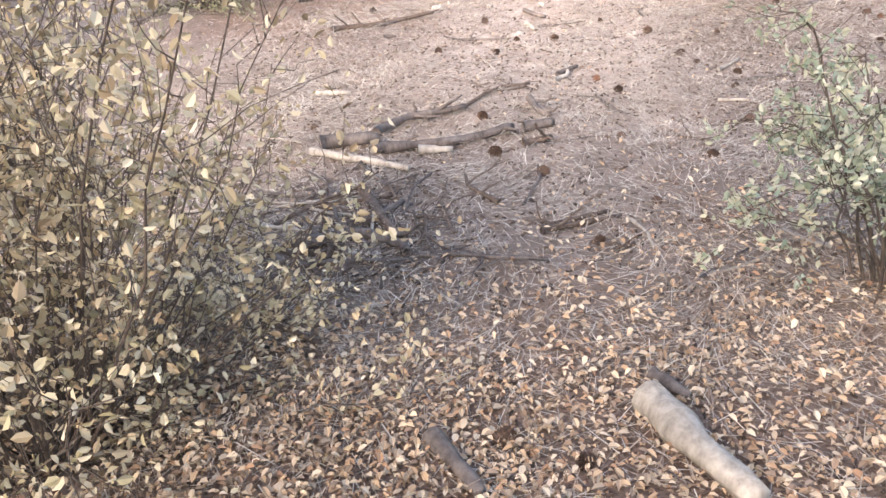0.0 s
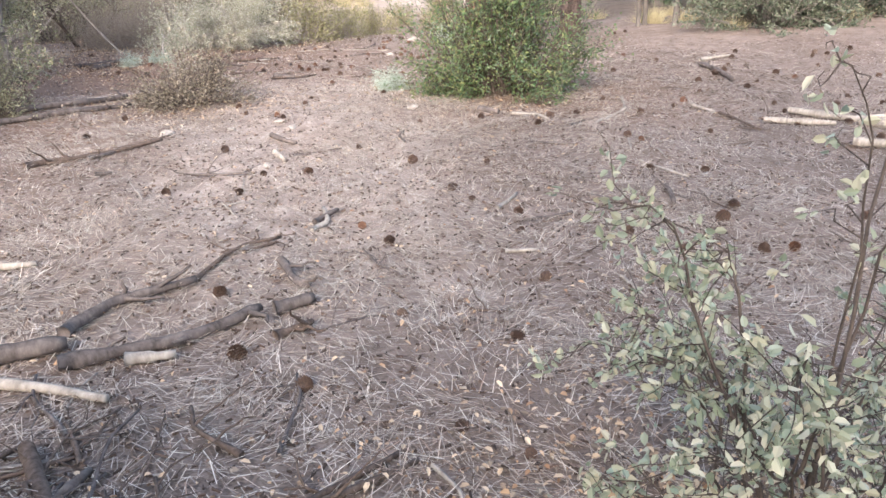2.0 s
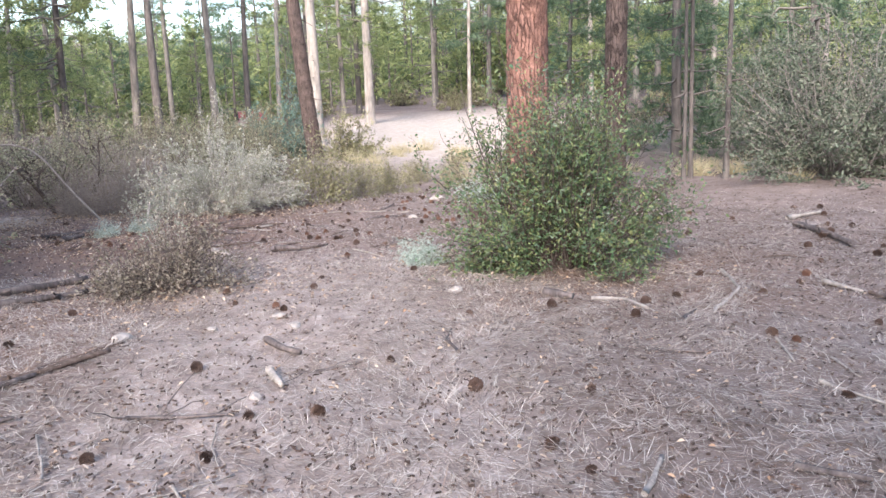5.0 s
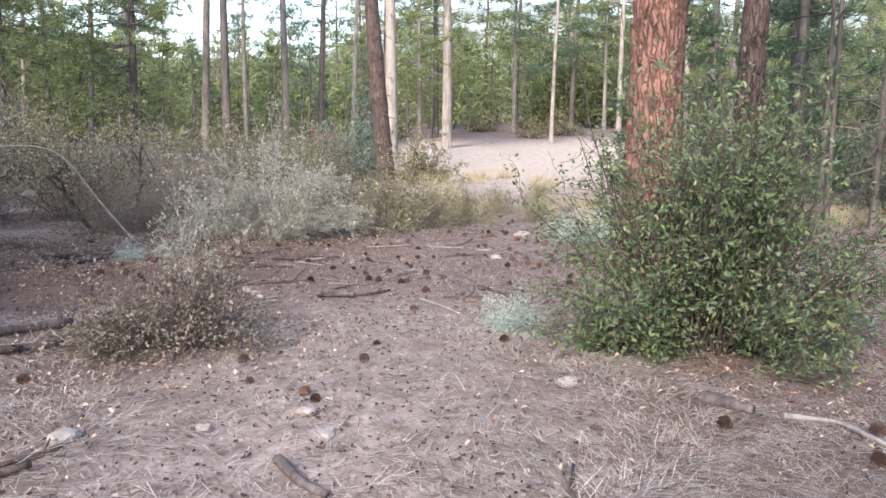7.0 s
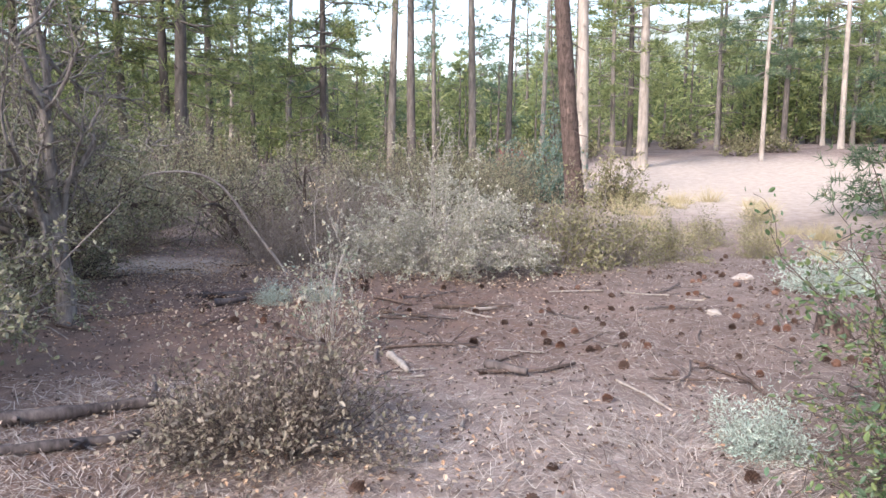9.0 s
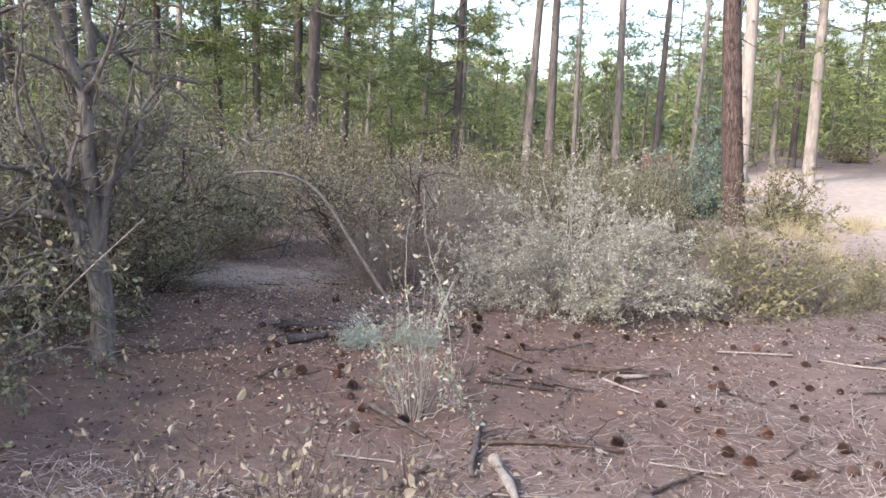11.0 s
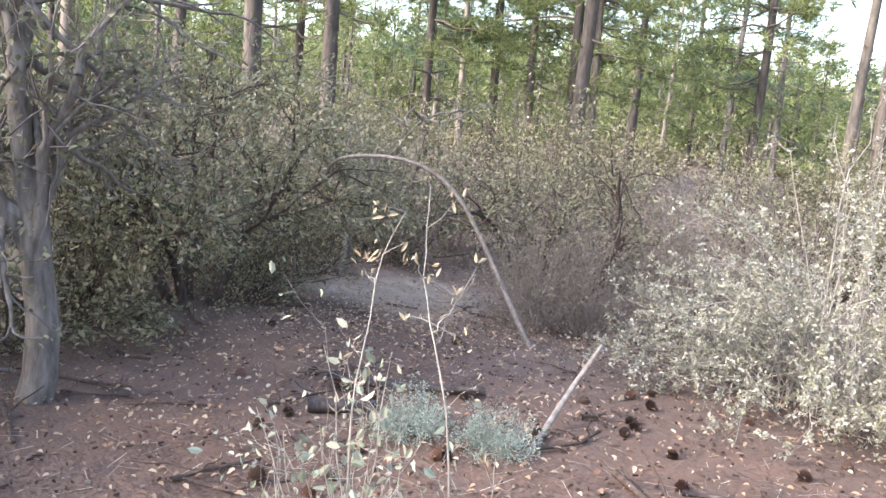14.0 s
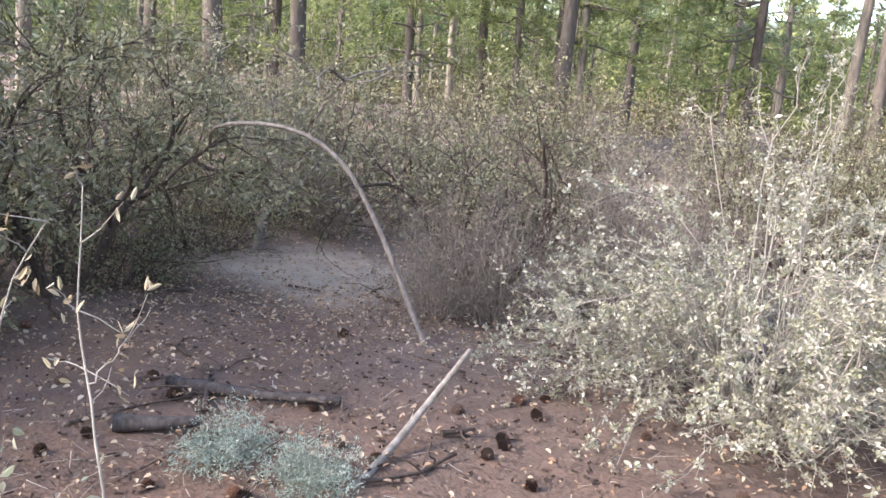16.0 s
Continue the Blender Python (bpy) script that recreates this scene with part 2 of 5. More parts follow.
M_JUNIPER = leaf_material("juniper_sprays", [(0.09, 0.15, 0.12), (0.15, 0.23, 0.19), (0.22, 0.31, 0.26)], 0.5, 0.3)
M_BROWN = leaf_material("brown_shrub_leaves", [(0.13, 0.10, 0.085), (0.22, 0.18, 0.145), (0.36, 0.31, 0.25), (0.19, 0.17, 0.115)], 0.6, 0.2)
M_OLIVE = leaf_material("olive_leaves", [(0.14, 0.14, 0.075), (0.24, 0.23, 0.12), (0.36, 0.33, 0.19), (0.22, 0.18, 0.12)], 0.6, 0.25)
M_SAGE = leaf_material("blue_green_leaves", [(0.28, 0.36, 0.31), (0.40, 0.48, 0.42), (0.54, 0.60, 0.53)], 0.6, 0.2)
M_GRASS = leaf_material("dry_grass_blades", [(0.42, 0.35, 0.21), (0.56, 0.48, 0.32), (0.34, 0.31, 0.17)], 0.6, 0.2)


# ---- geometry helpers ----
class Geo:
    """Gathers points and faces, and makes one mesh of them."""

    def __init__(self):
        self.points, self.faces, self.count = [], [], 0

    def add(self, points, faces):
        self.points.append(np.asarray(points, float).reshape(-1, 3))
        self.faces.append(np.asarray(faces, int) + self.count)
        self.count += len(self.points[-1])

    def mesh(self, name, mat, smooth=True):
        me = bpy.data.meshes.new(name)
        co = np.concatenate(self.points)
        loops = np.concatenate([f.ravel() for f in self.faces])
        totals = np.concatenate([np.full(len(f), f.shape[1]) for f in self.faces])
        me.vertices.add(len(co))
        me.vertices.foreach_set("co", co.ravel())
        me.loops.add(len(loops))
        me.loops.foreach_set("vertex_index", loops.astype(np.int32))
        me.polygons.add(len(totals))
        me.polygons.foreach_set("loop_start", np.r_[0, np.cumsum(totals)[:-1]].astype(np.int32))
        me.polygons.foreach_set("use_smooth", np.full(len(totals), smooth))
        me.update(calc_edges=True)
        me.validate()
        me.materials.append(mat)
        return me


def tube(geo, path, radii, sides=5, cap=True):
    """A round, tapering limb along a path."""
    path = np.asarray(path, float)
    radii = np.broadcast_to(radii, len(path))
    tangent = np.gradient(path, axis=0)
    tangent /= np.linalg.norm(tangent, axis=1)[:, None] + 1e-9
    ref = np.array([1.0, 0, 0]) if abs(tangent[:, 2]).mean() > 0.7 else np.array([0, 0, 1.0])
    side = np.cross(tangent, ref)
    side /= np.linalg.norm(side, axis=1)[:, None] + 1e-9
    up = np.cross(side, tangent)
    ang = np.arange(sides) * 2 * np.pi / sides
    ring = path[:, None] + radii[:, None, None] * (np.cos(ang)[None, :, None] * side[:, None] + np.sin(ang)[None, :, None] * up[:, None])
    i = np.arange(len(path) - 1)[:, None] * sides
    j = np.arange(sides)[None]
    k = (j + 1) % sides
    f = np.stack([i + j, i + k, i + sides + k, i + sides + j], -1).reshape(-1, 4)
    base = geo.count
    geo.add(ring.reshape(-1, 3), f)
    if cap:
        for end in (0, len(path) - 1):
            geo.add([path[end]], np.zeros((0, 3), int))
            c = geo.count - 1
            geo.faces.append(np.array([[c, base + end * sides + a, base + end * sides + (a + 1) % sides] for a in range(sides)]))


def wander(start, end, n, amount, r=rng):
    """A crooked way from start to end."""
    s = np.linspace(0, 1, n)[:, None]
    p = np.asarray(start) * (1 - s) + np.asarray(end) * s
    off = np.cumsum(r.normal(0, amount / math.sqrt(n), (n, 3)), 0)
    return p + (off - off[0]) * (1 - 0.3 * s)


def unit(v):
    return v / (np.linalg.norm(v, axis=-1, keepdims=True) + 1e-9)


def blades(geo, base, way, length, width, r=rng, fold=0.25):
    """Leaves: an oval of six points each, folded along the middle."""
    n = len(base)
    way = unit(way)
    side = unit(np.cross(way, r.normal(size=(n, 3))))
    nor = np.cross(side, way)
    L, W = np.broadcast_to(length, n)[:, None], np.broadcast_to(width, n)[:, None]
    a, b = base + way * L * 0.3 + nor * W * fold, base + way * L * 0.7 + nor * W * fold * 0.8
    pts = np.stack([base, a + side * W * 0.46, b + side * W * 0.40, base + way * L, b - side * W * 0.40, a - side * W * 0.46], 1)
    i = np.arange(n)[:, None] * 6
    geo.add(pts.reshape(-1, 3), np.concatenate([i + [[0, 1, 2, 3]], i + [[0, 3, 4, 5]]]))


def spikes(geo, base, way, length, width, r=rng):
    """Needles: a slim triangle each."""
    n = len(base)
    way = unit(way)
    side = unit(np.cross(way, r.normal(size=(n, 3)))) * np.broadcast_to(width, n)[:, None] / 2
    pts = np.stack([base - side, base + side, base + way * np.broadcast_to(length, n)[:, None]], 1)
    geo.add(pts.reshape(-1, 3), np.arange(3 * n).reshape(-1, 3))


def height(x, y):
    """The lie of the land."""
    x, y = np.asarray(x, float), np.asarray(y, float)
    s = np.clip((y - 20) / 42, 0, 1)
    far = 1.75 * s * s * (3 - 2 * s) * np.clip(0.1 + (x + 2.5) / 5.5, 0.1, 1) + np.clip(np.hypot(x, y - 5) - 62, 0, 260) * 0.10
    right = np.clip((x - 3.5) / 10, 0, 1) ** 1.3 * 0.35
    left = np.clip((-x - 8) / 60, 0, 1) ** 1.2 * 2.0
    dip = -0.12 * np.exp(-((y - 20) / 3.0) ** 2)
    soft = 0.018 * np.sin(1.3 * x + 0.7 * y) + 0.014 * np.sin(2.1 * y - 1.7 * x + 1) + 0.012 * np.sin(3.7 * x + 2.9 * y)
    return far + right + left + dip + soft


def gz(x, y):
    return float(height(x, y))


def part(name, mesh, parent, label=""):
    ob = new(name, mesh)
    ob.parent = parent
    if label:
        ob["label"] = label
    return ob


def thing(name, x, y, label, category, group="", turn=0.0, size=1.0, sink=0.0):
    ob = new(name)
    ob.empty_display_size = 0.1
    ob.matrix_basis = pose(x, y, gz(x, y) - sink, 0, 0, turn) @ Matrix.Diagonal((size, size, size, 1))
    return tagged(ob, label, category, group)


# ---- ground ----
def ground():
    def steps(lo, fine_lo, fine_hi, hi, d):
        mid = np.arange(fine_lo, fine_hi, d)
        grow = 1.12 ** np.arange(60) * d
        down = fine_lo - np.cumsum(grow)
        upw = fine_hi + np.cumsum(grow)
        return np.r_[lo, down[down > lo][::-1], mid, upw[upw < hi], hi]
    xs, ys = steps(-600, -7, 8, 600, 0.09), steps(-300, -1, 20, 900, 0.09)
    X, Y = np.meshgrid(xs, ys)
    Z = height(X, Y)
    near = (abs(X) < 9) & (Y < 21) & (Y > -2)
    Z = Z + near * rng.normal(0, 0.006, Z.shape)
    g = Geo()
    i = np.arange(len(ys) - 1)[:, None] * len(xs) + np.arange(len(xs) - 1)[None]
    i = i.ravel()[:, None]
    g.add(np.stack([X, Y, Z], -1), i + [[0, 1, len(xs) + 1, len(xs)]])
    tagged(new("ground", g.mesh("ground", M_GROUND)), "dusty pinkish forest floor strewn with pine needles", "ground", kind="structure")


ground()


# ---- trees ----
def trunk_mesh(name, h, r0, mat, lean=(0, 0), sides=12, rows=18, stubs=0, seed=1, plates=0.0):
    r = np.random.default_rng(seed)
    g = Geo()
    s = np.linspace(0, 1, rows)
    path = np.stack([lean[0] * s + 0.05 * np.sin(s * 5 + seed), lean[1] * s + 0.05 * np.sin(s * 4 + 2 * seed), s * h - 0.25], 1)
    radii = r0 * (1 - 0.8 * s ** 1.2) * (1 + 0.25 * np.exp(-s * h / 0.35))
    tube(g, path, radii, sides)
    if plates:
        co = g.points[0]
        for n, c in enumerate(co):
            axis = path[n // sides]
            q = Vector((c[0] * 9, c[1] * 9, c[2] * 3.2))
            d = noise.voronoi(q)[0]
            out = c - axis
            co[n] = axis + out * (1 + plates * (min(1.0, (d[1] - d[0]) * 3.0) - 0.6) + 0.02 * r.normal())
    for _ in range(stubs):
        u = r.uniform(0.12, 0.75)
        a = r.uniform(0, 2 * math.pi)
        k = np.array([np.interp(u, s, path[:, c]) for c in range(3)])
        L = r.uniform(0.25, 0.9)
        end = k + [L * math.cos(a), L * math.sin(a), r.uniform(-0.35, 0.2)]
        tube(g, wander(k, end, 4, 0.08, r), np.linspace(0.022, 0.006, 4), 4, False)
    return g.mesh(name, mat)


def crown_meshes(h, start, reach, whorls, tufts, mat, limb_mat, seed, spread=1.0, needle=0.34):
    """Limbs and needle tufts of a pine; the crown begins at the height start."""
    r = np.random.default_rng(seed)
    limbs, leaf = Geo(), Geo()
    B, W = [], []
    for w in range(whorls):
        u = (w + r.uniform(0, 0.9)) / whorls
        z = start + (h - start) * u
        shape = (1 - u) ** 0.75 * (0.55 + 0.45 * min(1, u * 5)) + 0.06
        for _ in range(r.integers(2, 5)):
            a = r.uniform(0, 2 * math.pi)
            L = reach * shape * r.uniform(0.55, 1.15) * spread
            rise = L * (0.45 * u - 0.15 + r.normal(0, 0.1))
            p = wander((0, 0, z), (L * math.cos(a), L * math.sin(a), z + rise), 6, 0.22, r)
            tube(limbs, p, np.linspace(0.026, 0.007, 6) * (0.6 + reach / 4), 4, False)
            n = max(3, int(tufts * (0.3 + L / reach)))
            q = r.uniform(0.35, 1.05, n) ** 0.6
            base = np.stack([np.interp(q, np.linspace(0, 1, 6), p[:, c]) for c in range(3)], 1)
            base = base + r.normal(0, 0.24, (n, 3)) * (0.3 + q[:, None]) * [1, 1, 0.42]
            out = unit(p[-1] - p[0])
            per = 10
            B.append(np.repeat(base, per, 0))
            W.append(np.repeat(out[None] * 0.5 + [0, 0, 0.35], n * per, 0) + r.normal(0, 0.75, (n * per, 3)))
    B, W = np.concatenate(B), np.concatenate(W)
    spikes(leaf, B, W, needle * r.uniform(0.7, 1.2, len(B)), needle * 0.105, r)
    return limbs.mesh("branchwork", limb_mat), leaf.mesh("crown", mat, False)


def pine(x, y, trunk, limbs, crown, label, group="", turn=0.0, size=1.0):
    ob = thing("pine_tree", x, y, label, "pine tree", group, turn, size)
    part("trunk", trunk, ob)
    if crown:
        part("branchwork", limbs, ob)["kind"] = "stuff"
        part("crown", crown, ob)
    return ob


TALL = [crown_meshes(17, 3.6, 3.0, 19, 25, M_PINE, M_BARK_GREY, 3, 1.0, 0.3), crown_meshes(15, 2.6, 2.8, 18, 25, M_PINE, M_BARK_GREY, 4, 1.0, 0.3),
        crown_meshes(16, 4.2, 2.9, 17, 25, M_PINE_SHADED, M_BARK_GREY, 5, 1.0, 0.3)]
SPARSE = [crown_meshes(16, 6.6, 1.8, 10, 12, M_PINE_SHADED, M_BARK_GREY, 9, 1.0, 0.28), crown_meshes(16, 8.5, 2.0, 8, 14, M_PINE, M_BARK_GREY, 10, 1.0, 0.28)]
FAR_TALL = [crown_meshes(17, 3.4, 3.0, 16, 11, M_PINE, M_BARK_GREY, 103, 1.0, 0.45), crown_meshes(15, 2.2, 2.8, 16, 11, M_PINE, M_BARK_GREY, 104, 1.0, 0.45),
            crown_meshes(16, 4.0, 2.8, 15, 11, M_PINE_SHADED, M_BARK_GREY, 105, 1.0, 0.45)]
FAR_YOUNG = [crown_meshes(10, 0.7, 2.5, 17, 10, M_PINE, M_BARK_GREY, 106, 1.0, 0.4), crown_meshes(7, 0.4, 2.1, 15, 10, M_PINE_SHADED, M_BARK_GREY, 107, 1.0, 0.38),
             crown_meshes(13, 1.2, 2.8, 19, 10, M_PINE, M_BARK_GREY, 108, 1.0, 0.42)]
YOUNG = [crown_meshes(10, 0.7, 2.5, 21, 22, M_PINE, M_BARK_GREY, 6, 1.0, 0.27), crown_meshes(7, 0.4, 2.1, 18, 22, M_PINE_SHADED, M_BARK_GREY, 7, 1.0, 0.26),
         crown_meshes(13, 1.2, 2.8, 24, 22, M_PINE, M_BARK_GREY, 8, 1.0, 0.28)]
TRUNKS = [trunk_mesh("trunk", 16.5, 0.16, M_BARK_GREY, (0.3, 0.1), 10, 16, 14, 11), trunk_mesh("trunk", 14.8, 0.14, M_BARK_PALE, (-0.2, 0.2), 10, 16, 10, 12),
          trunk_mesh("trunk", 15.8, 0.18, M_BARK_DIM, (0.15, -0.3), 10, 16, 12, 13)]
YTRUNKS = [trunk_mesh("trunk", 9.8, 0.12, M_BARK_GREY, (0, 0.1), 8, 12, 0, 14), trunk_mesh("trunk", 6.9, 0.10, M_BARK_DIM, (0.1, 0), 8, 12, 0, 15),
           trunk_mesh("trunk", 12.8, 0.13, M_BARK_DIM, (0.1, 0.2), 8, 12, 4, 16)]

# the large red-barked pine and its dark neighbour
big = trunk_mesh("trunk", 17, 0.265, M_BARK_RED, (0.25, 0.1), 72, 420, 4, 21, 0.05)
pine(2.72, 12.78, big, *TALL[0], "large ponderosa pine with plated reddish bark, behind the green bush")
dark = trunk_mesh("trunk", 15.5, 0.185, M_BARK_DARK, (0.45, 0.2), 48, 300, 5, 22, 0.06)
pine(4.95, 15.4, dark, *TALL[2], "dark-barked pine with rough furrowed trunk, beside the red one")
# the leaning trunk beside the clearing, and the pale sunlit one behind it
lean = trunk_mesh("trunk", 15, 0.23, M_BARK_DARK, (-1.5, 0.2), 32, 160, 26, 23, 0.06)
pine(0.47, 26.7, lean, *SPARSE[1], "leaning brown pine trunk with many dead branch stubs")
pale = trunk_mesh("trunk", 15, 0.21, M_BARK_PALE, (-0.5, 0.2), 16, 30, 16, 24)
pine(0.68, 32.5, pale, *SPARSE[0], "straight pine with pale grey, sunlit lower trunk")
pine(3.1, 39.7, trunk_mesh("trunk", 16, 0.22, M_BARK_PALE, (-0.3, 0), 14, 24, 8, 25), *TALL[0], "pine with pale trunk at the edge of the clearing")

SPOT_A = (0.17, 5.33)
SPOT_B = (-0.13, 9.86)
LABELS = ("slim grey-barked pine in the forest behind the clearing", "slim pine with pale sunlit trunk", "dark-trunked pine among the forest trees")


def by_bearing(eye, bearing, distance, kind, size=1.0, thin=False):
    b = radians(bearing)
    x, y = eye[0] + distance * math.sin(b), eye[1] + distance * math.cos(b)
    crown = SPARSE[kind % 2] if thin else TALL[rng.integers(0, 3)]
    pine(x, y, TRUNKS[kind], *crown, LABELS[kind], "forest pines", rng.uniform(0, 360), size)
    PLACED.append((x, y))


PLACED = [(2.7, 12.8), (4.95, 15.4), (0.5, 26.7), (1, 32.5), (3.1, 39.7)]
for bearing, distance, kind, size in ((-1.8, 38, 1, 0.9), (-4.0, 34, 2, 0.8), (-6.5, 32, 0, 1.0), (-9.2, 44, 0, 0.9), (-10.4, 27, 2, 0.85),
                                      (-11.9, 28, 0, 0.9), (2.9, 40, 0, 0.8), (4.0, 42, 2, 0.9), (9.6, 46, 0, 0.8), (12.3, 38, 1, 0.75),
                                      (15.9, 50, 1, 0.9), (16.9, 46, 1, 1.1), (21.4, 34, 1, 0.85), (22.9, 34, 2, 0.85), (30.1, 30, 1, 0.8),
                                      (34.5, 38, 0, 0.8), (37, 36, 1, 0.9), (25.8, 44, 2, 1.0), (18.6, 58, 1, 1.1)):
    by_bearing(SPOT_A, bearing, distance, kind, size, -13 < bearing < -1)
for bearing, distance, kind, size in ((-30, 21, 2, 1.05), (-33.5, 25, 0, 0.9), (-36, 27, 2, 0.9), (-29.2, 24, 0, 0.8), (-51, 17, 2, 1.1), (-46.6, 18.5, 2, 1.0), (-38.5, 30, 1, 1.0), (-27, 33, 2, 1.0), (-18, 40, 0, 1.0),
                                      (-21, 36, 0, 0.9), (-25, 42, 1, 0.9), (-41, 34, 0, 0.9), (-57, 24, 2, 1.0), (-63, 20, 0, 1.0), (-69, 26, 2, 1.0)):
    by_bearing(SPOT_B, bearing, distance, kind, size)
# slim dark saplings right of the green bush
for x, y, k in ((7.5, 16.6, 0.65), (6.95, 17.0, 0.5), (7.2, 17.1, 0.55)):
    pine(x, y, trunk_mesh("trunk", 8, 0.085 * k, M_BARK_DIM, (rng.uniform(-0.4, 0.4), 0.1), 8, 12, 6, int(k * 100)), None, None,
         "slim dark bare pine sapling", "dark saplings")

# the rest of the forest
tries = 0
made = 0
while made < 170 and tries < 9000:
    tries += 1
    b = radians(rng.uniform(-88, 54))
    d = 27 + 68 * rng.uniform(0, 1) ** 0.8
    x, y = d * math.sin(b), 5 + d * math.cos(b)
    if (-1.5 < x < 17 and y < 47) or min((x - p) ** 2 + (y - q) ** 2 for p, q in PLACED) < 4.5:
        continue
    open_sky = -19 < math.degrees(b) < -3.5
    if open_sky and d < 36:
        continue
    PLACED.append((x, y))
    made += 1
    if open_sky:
        k = int(rng.integers(0, 3))
        pine(x, y, YTRUNKS[k], *FAR_YOUNG[k], "young bushy green pine in the forest", "forest pines", rng.uniform(0, 360), (1.4 + d * rng.uniform(0.085, 0.135)) / (10, 7, 13)[k])
        continue
    if rng.uniform() < 0.74:
        k = int(rng.integers(0, 3))
        pine(x, y, YTRUNKS[k], *(YOUNG if d < 40 else FAR_YOUNG)[k], "young bushy green pine in the forest", "forest pines", rng.uniform(0, 360), rng.uniform(0.7, 1.3))
    else:
        k = int(rng.integers(0, 3))
        pine(x, y, TRUNKS[k], *(TALL if d < 38 else FAR_TALL)[rng.integers(0, 3)], LABELS[k], "forest pines", rng.uniform(0, 360), rng.uniform(0.75, 1.15))
# the wooded slope far behind: too many trees to count
def far_woods():
    r = np.random.default_rng(77)
    g, stems = Geo(), Geo()
    for n in range(1100):
        b = radians(-92 + 150 * (n + r.uniform(0, 1)) / 1100)
        d = 56 + 130 * r.uniform(0, 1) ** 1.6
        x, y = d * math.sin(b), 5 + d * math.cos(b)
        open_side = -20 < math.degrees(b) < -2
        h, w = r.uniform(4, 9) * (0.9 if open_side else 1), r.uniform(1.3, 2.2)
        k = 330
        u = r.uniform(0, 1, k) ** 1.3
        a = r.uniform(0, 2 * math.pi, k)
        q = w * (1 - u) ** 0.8 * r.uniform(0.3, 1.0, k)
        base = np.stack([x + q * np.cos(a), y + q * np.sin(a), height(x, y) + 0.5 + (h - 0.5) * u + r.normal(0, 0.15, k)], 1)
        spikes(g, base, np.stack([np.cos(a), np.sin(a), 0.4 + 0 * a], 1) + r.normal(0, 0.6, (k, 3)), r.uniform(0.35, 0.75, k), 0.15, r)
        tube(stems, [(x, y, height(x, y) - 0.3), (x, y, height(x, y) + h * 0.9)], [0.13, 0.03], 5, False)
    ob = tagged(new("far_woods", g.mesh("far_woods", M_PINE, False)), "distant pine woods on the rising slope", "woods", kind="stuff")
    part("far_trunk", stems.mesh("far_trunk", M_BARK_DIM), ob)["kind"] = "stuff"


far_woods()


def ridge():
    """The long hill beyond the woods."""
    g = Geo()
    b = np.radians(np.linspace(-100, 75, 176))
    deg = np.degrees(b)
    top = 62 + 46 / (1 + np.exp(-(deg + 1.5) / 3.0)) + 6 * np.sin(deg * 0.21) + 3 * np.sin(deg * 0.57 + 1)
    rows = []
    for d, k in ((430, 0.0), (560, 0.55), (700, 1.0), (860, 0.8)):
        rows.append(np.stack([d * np.sin(b), 5 + d * np.cos(b), 20 + (top - 20) * k + 1.2 * np.sin(deg * 3.1 + d)], 1))
    n = len(b)
    i = (np.arange(3)[:, None] * n + np.arange(n - 1)[None]).ravel()[:, None]
    g.add(np.concatenate(rows), i + [[0, 1, n + 1, n]])
    # distance haze is put into the hill's grey-green base colour
    tagged(new("backdrop", g.mesh("backdrop", plain_material("haze_tinted_hill", (0.20, 0.24, 0.22), (0.32, 0.36, 0.33), 0.05, 0.95))), "wooded hill on the skyline, tinted with distance haze", "hill", kind="structure")


ridge()
# broad green pines between the thicket and the open sky
for x, y, k, q in ((-7.9, 32.3, 2, 1.05), (-12.3, 30.5, 2, 1.2), (-15.5, 28.0, 2, 1.1), (-19.0, 26.0, 2, 1.15)):
    pine(x, y, YTRUNKS[k], *YOUNG[k], "broad green pine leafy to the ground", "forest pines", 40 * k + 23 * x, q)
# young pines beyond the saplings, shade put into their needle colour
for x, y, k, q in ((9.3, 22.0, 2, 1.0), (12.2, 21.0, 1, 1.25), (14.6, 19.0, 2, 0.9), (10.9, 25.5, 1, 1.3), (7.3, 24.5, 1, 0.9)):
    pine(x, y, YTRUNKS[k], *YOUNG[1], "bushy young pine beyond the bare saplings, needle colour darkened for shade", "forest pines", 70 * k + 31 * x, q)
# unseen trees behind the walker, added to close the place and shade the path
for x, y in ((-9, -3), (-4, -9), (3, -7), (9, -2), (13, 5), (-13, 4), (0, -15), (-9, -14), (8, -14), (15, -8), (-16, -6), (-2, -6),
             (-7, -10), (-12, -1), (-1.5, -10.5), (-14, -13), (4, -12), (-6, -17), (-11, -18), (-17, 1), (-7.8, 3.2), (-9.8, 5.4)):
    k = int(rng.integers(0, 3))
    pine(x, y, TRUNKS[k], *FAR_TALL[rng.integers(0, 2)], LABELS[k], "forest pines", rng.uniform(0, 360), rng.uniform(0.9, 1.1))


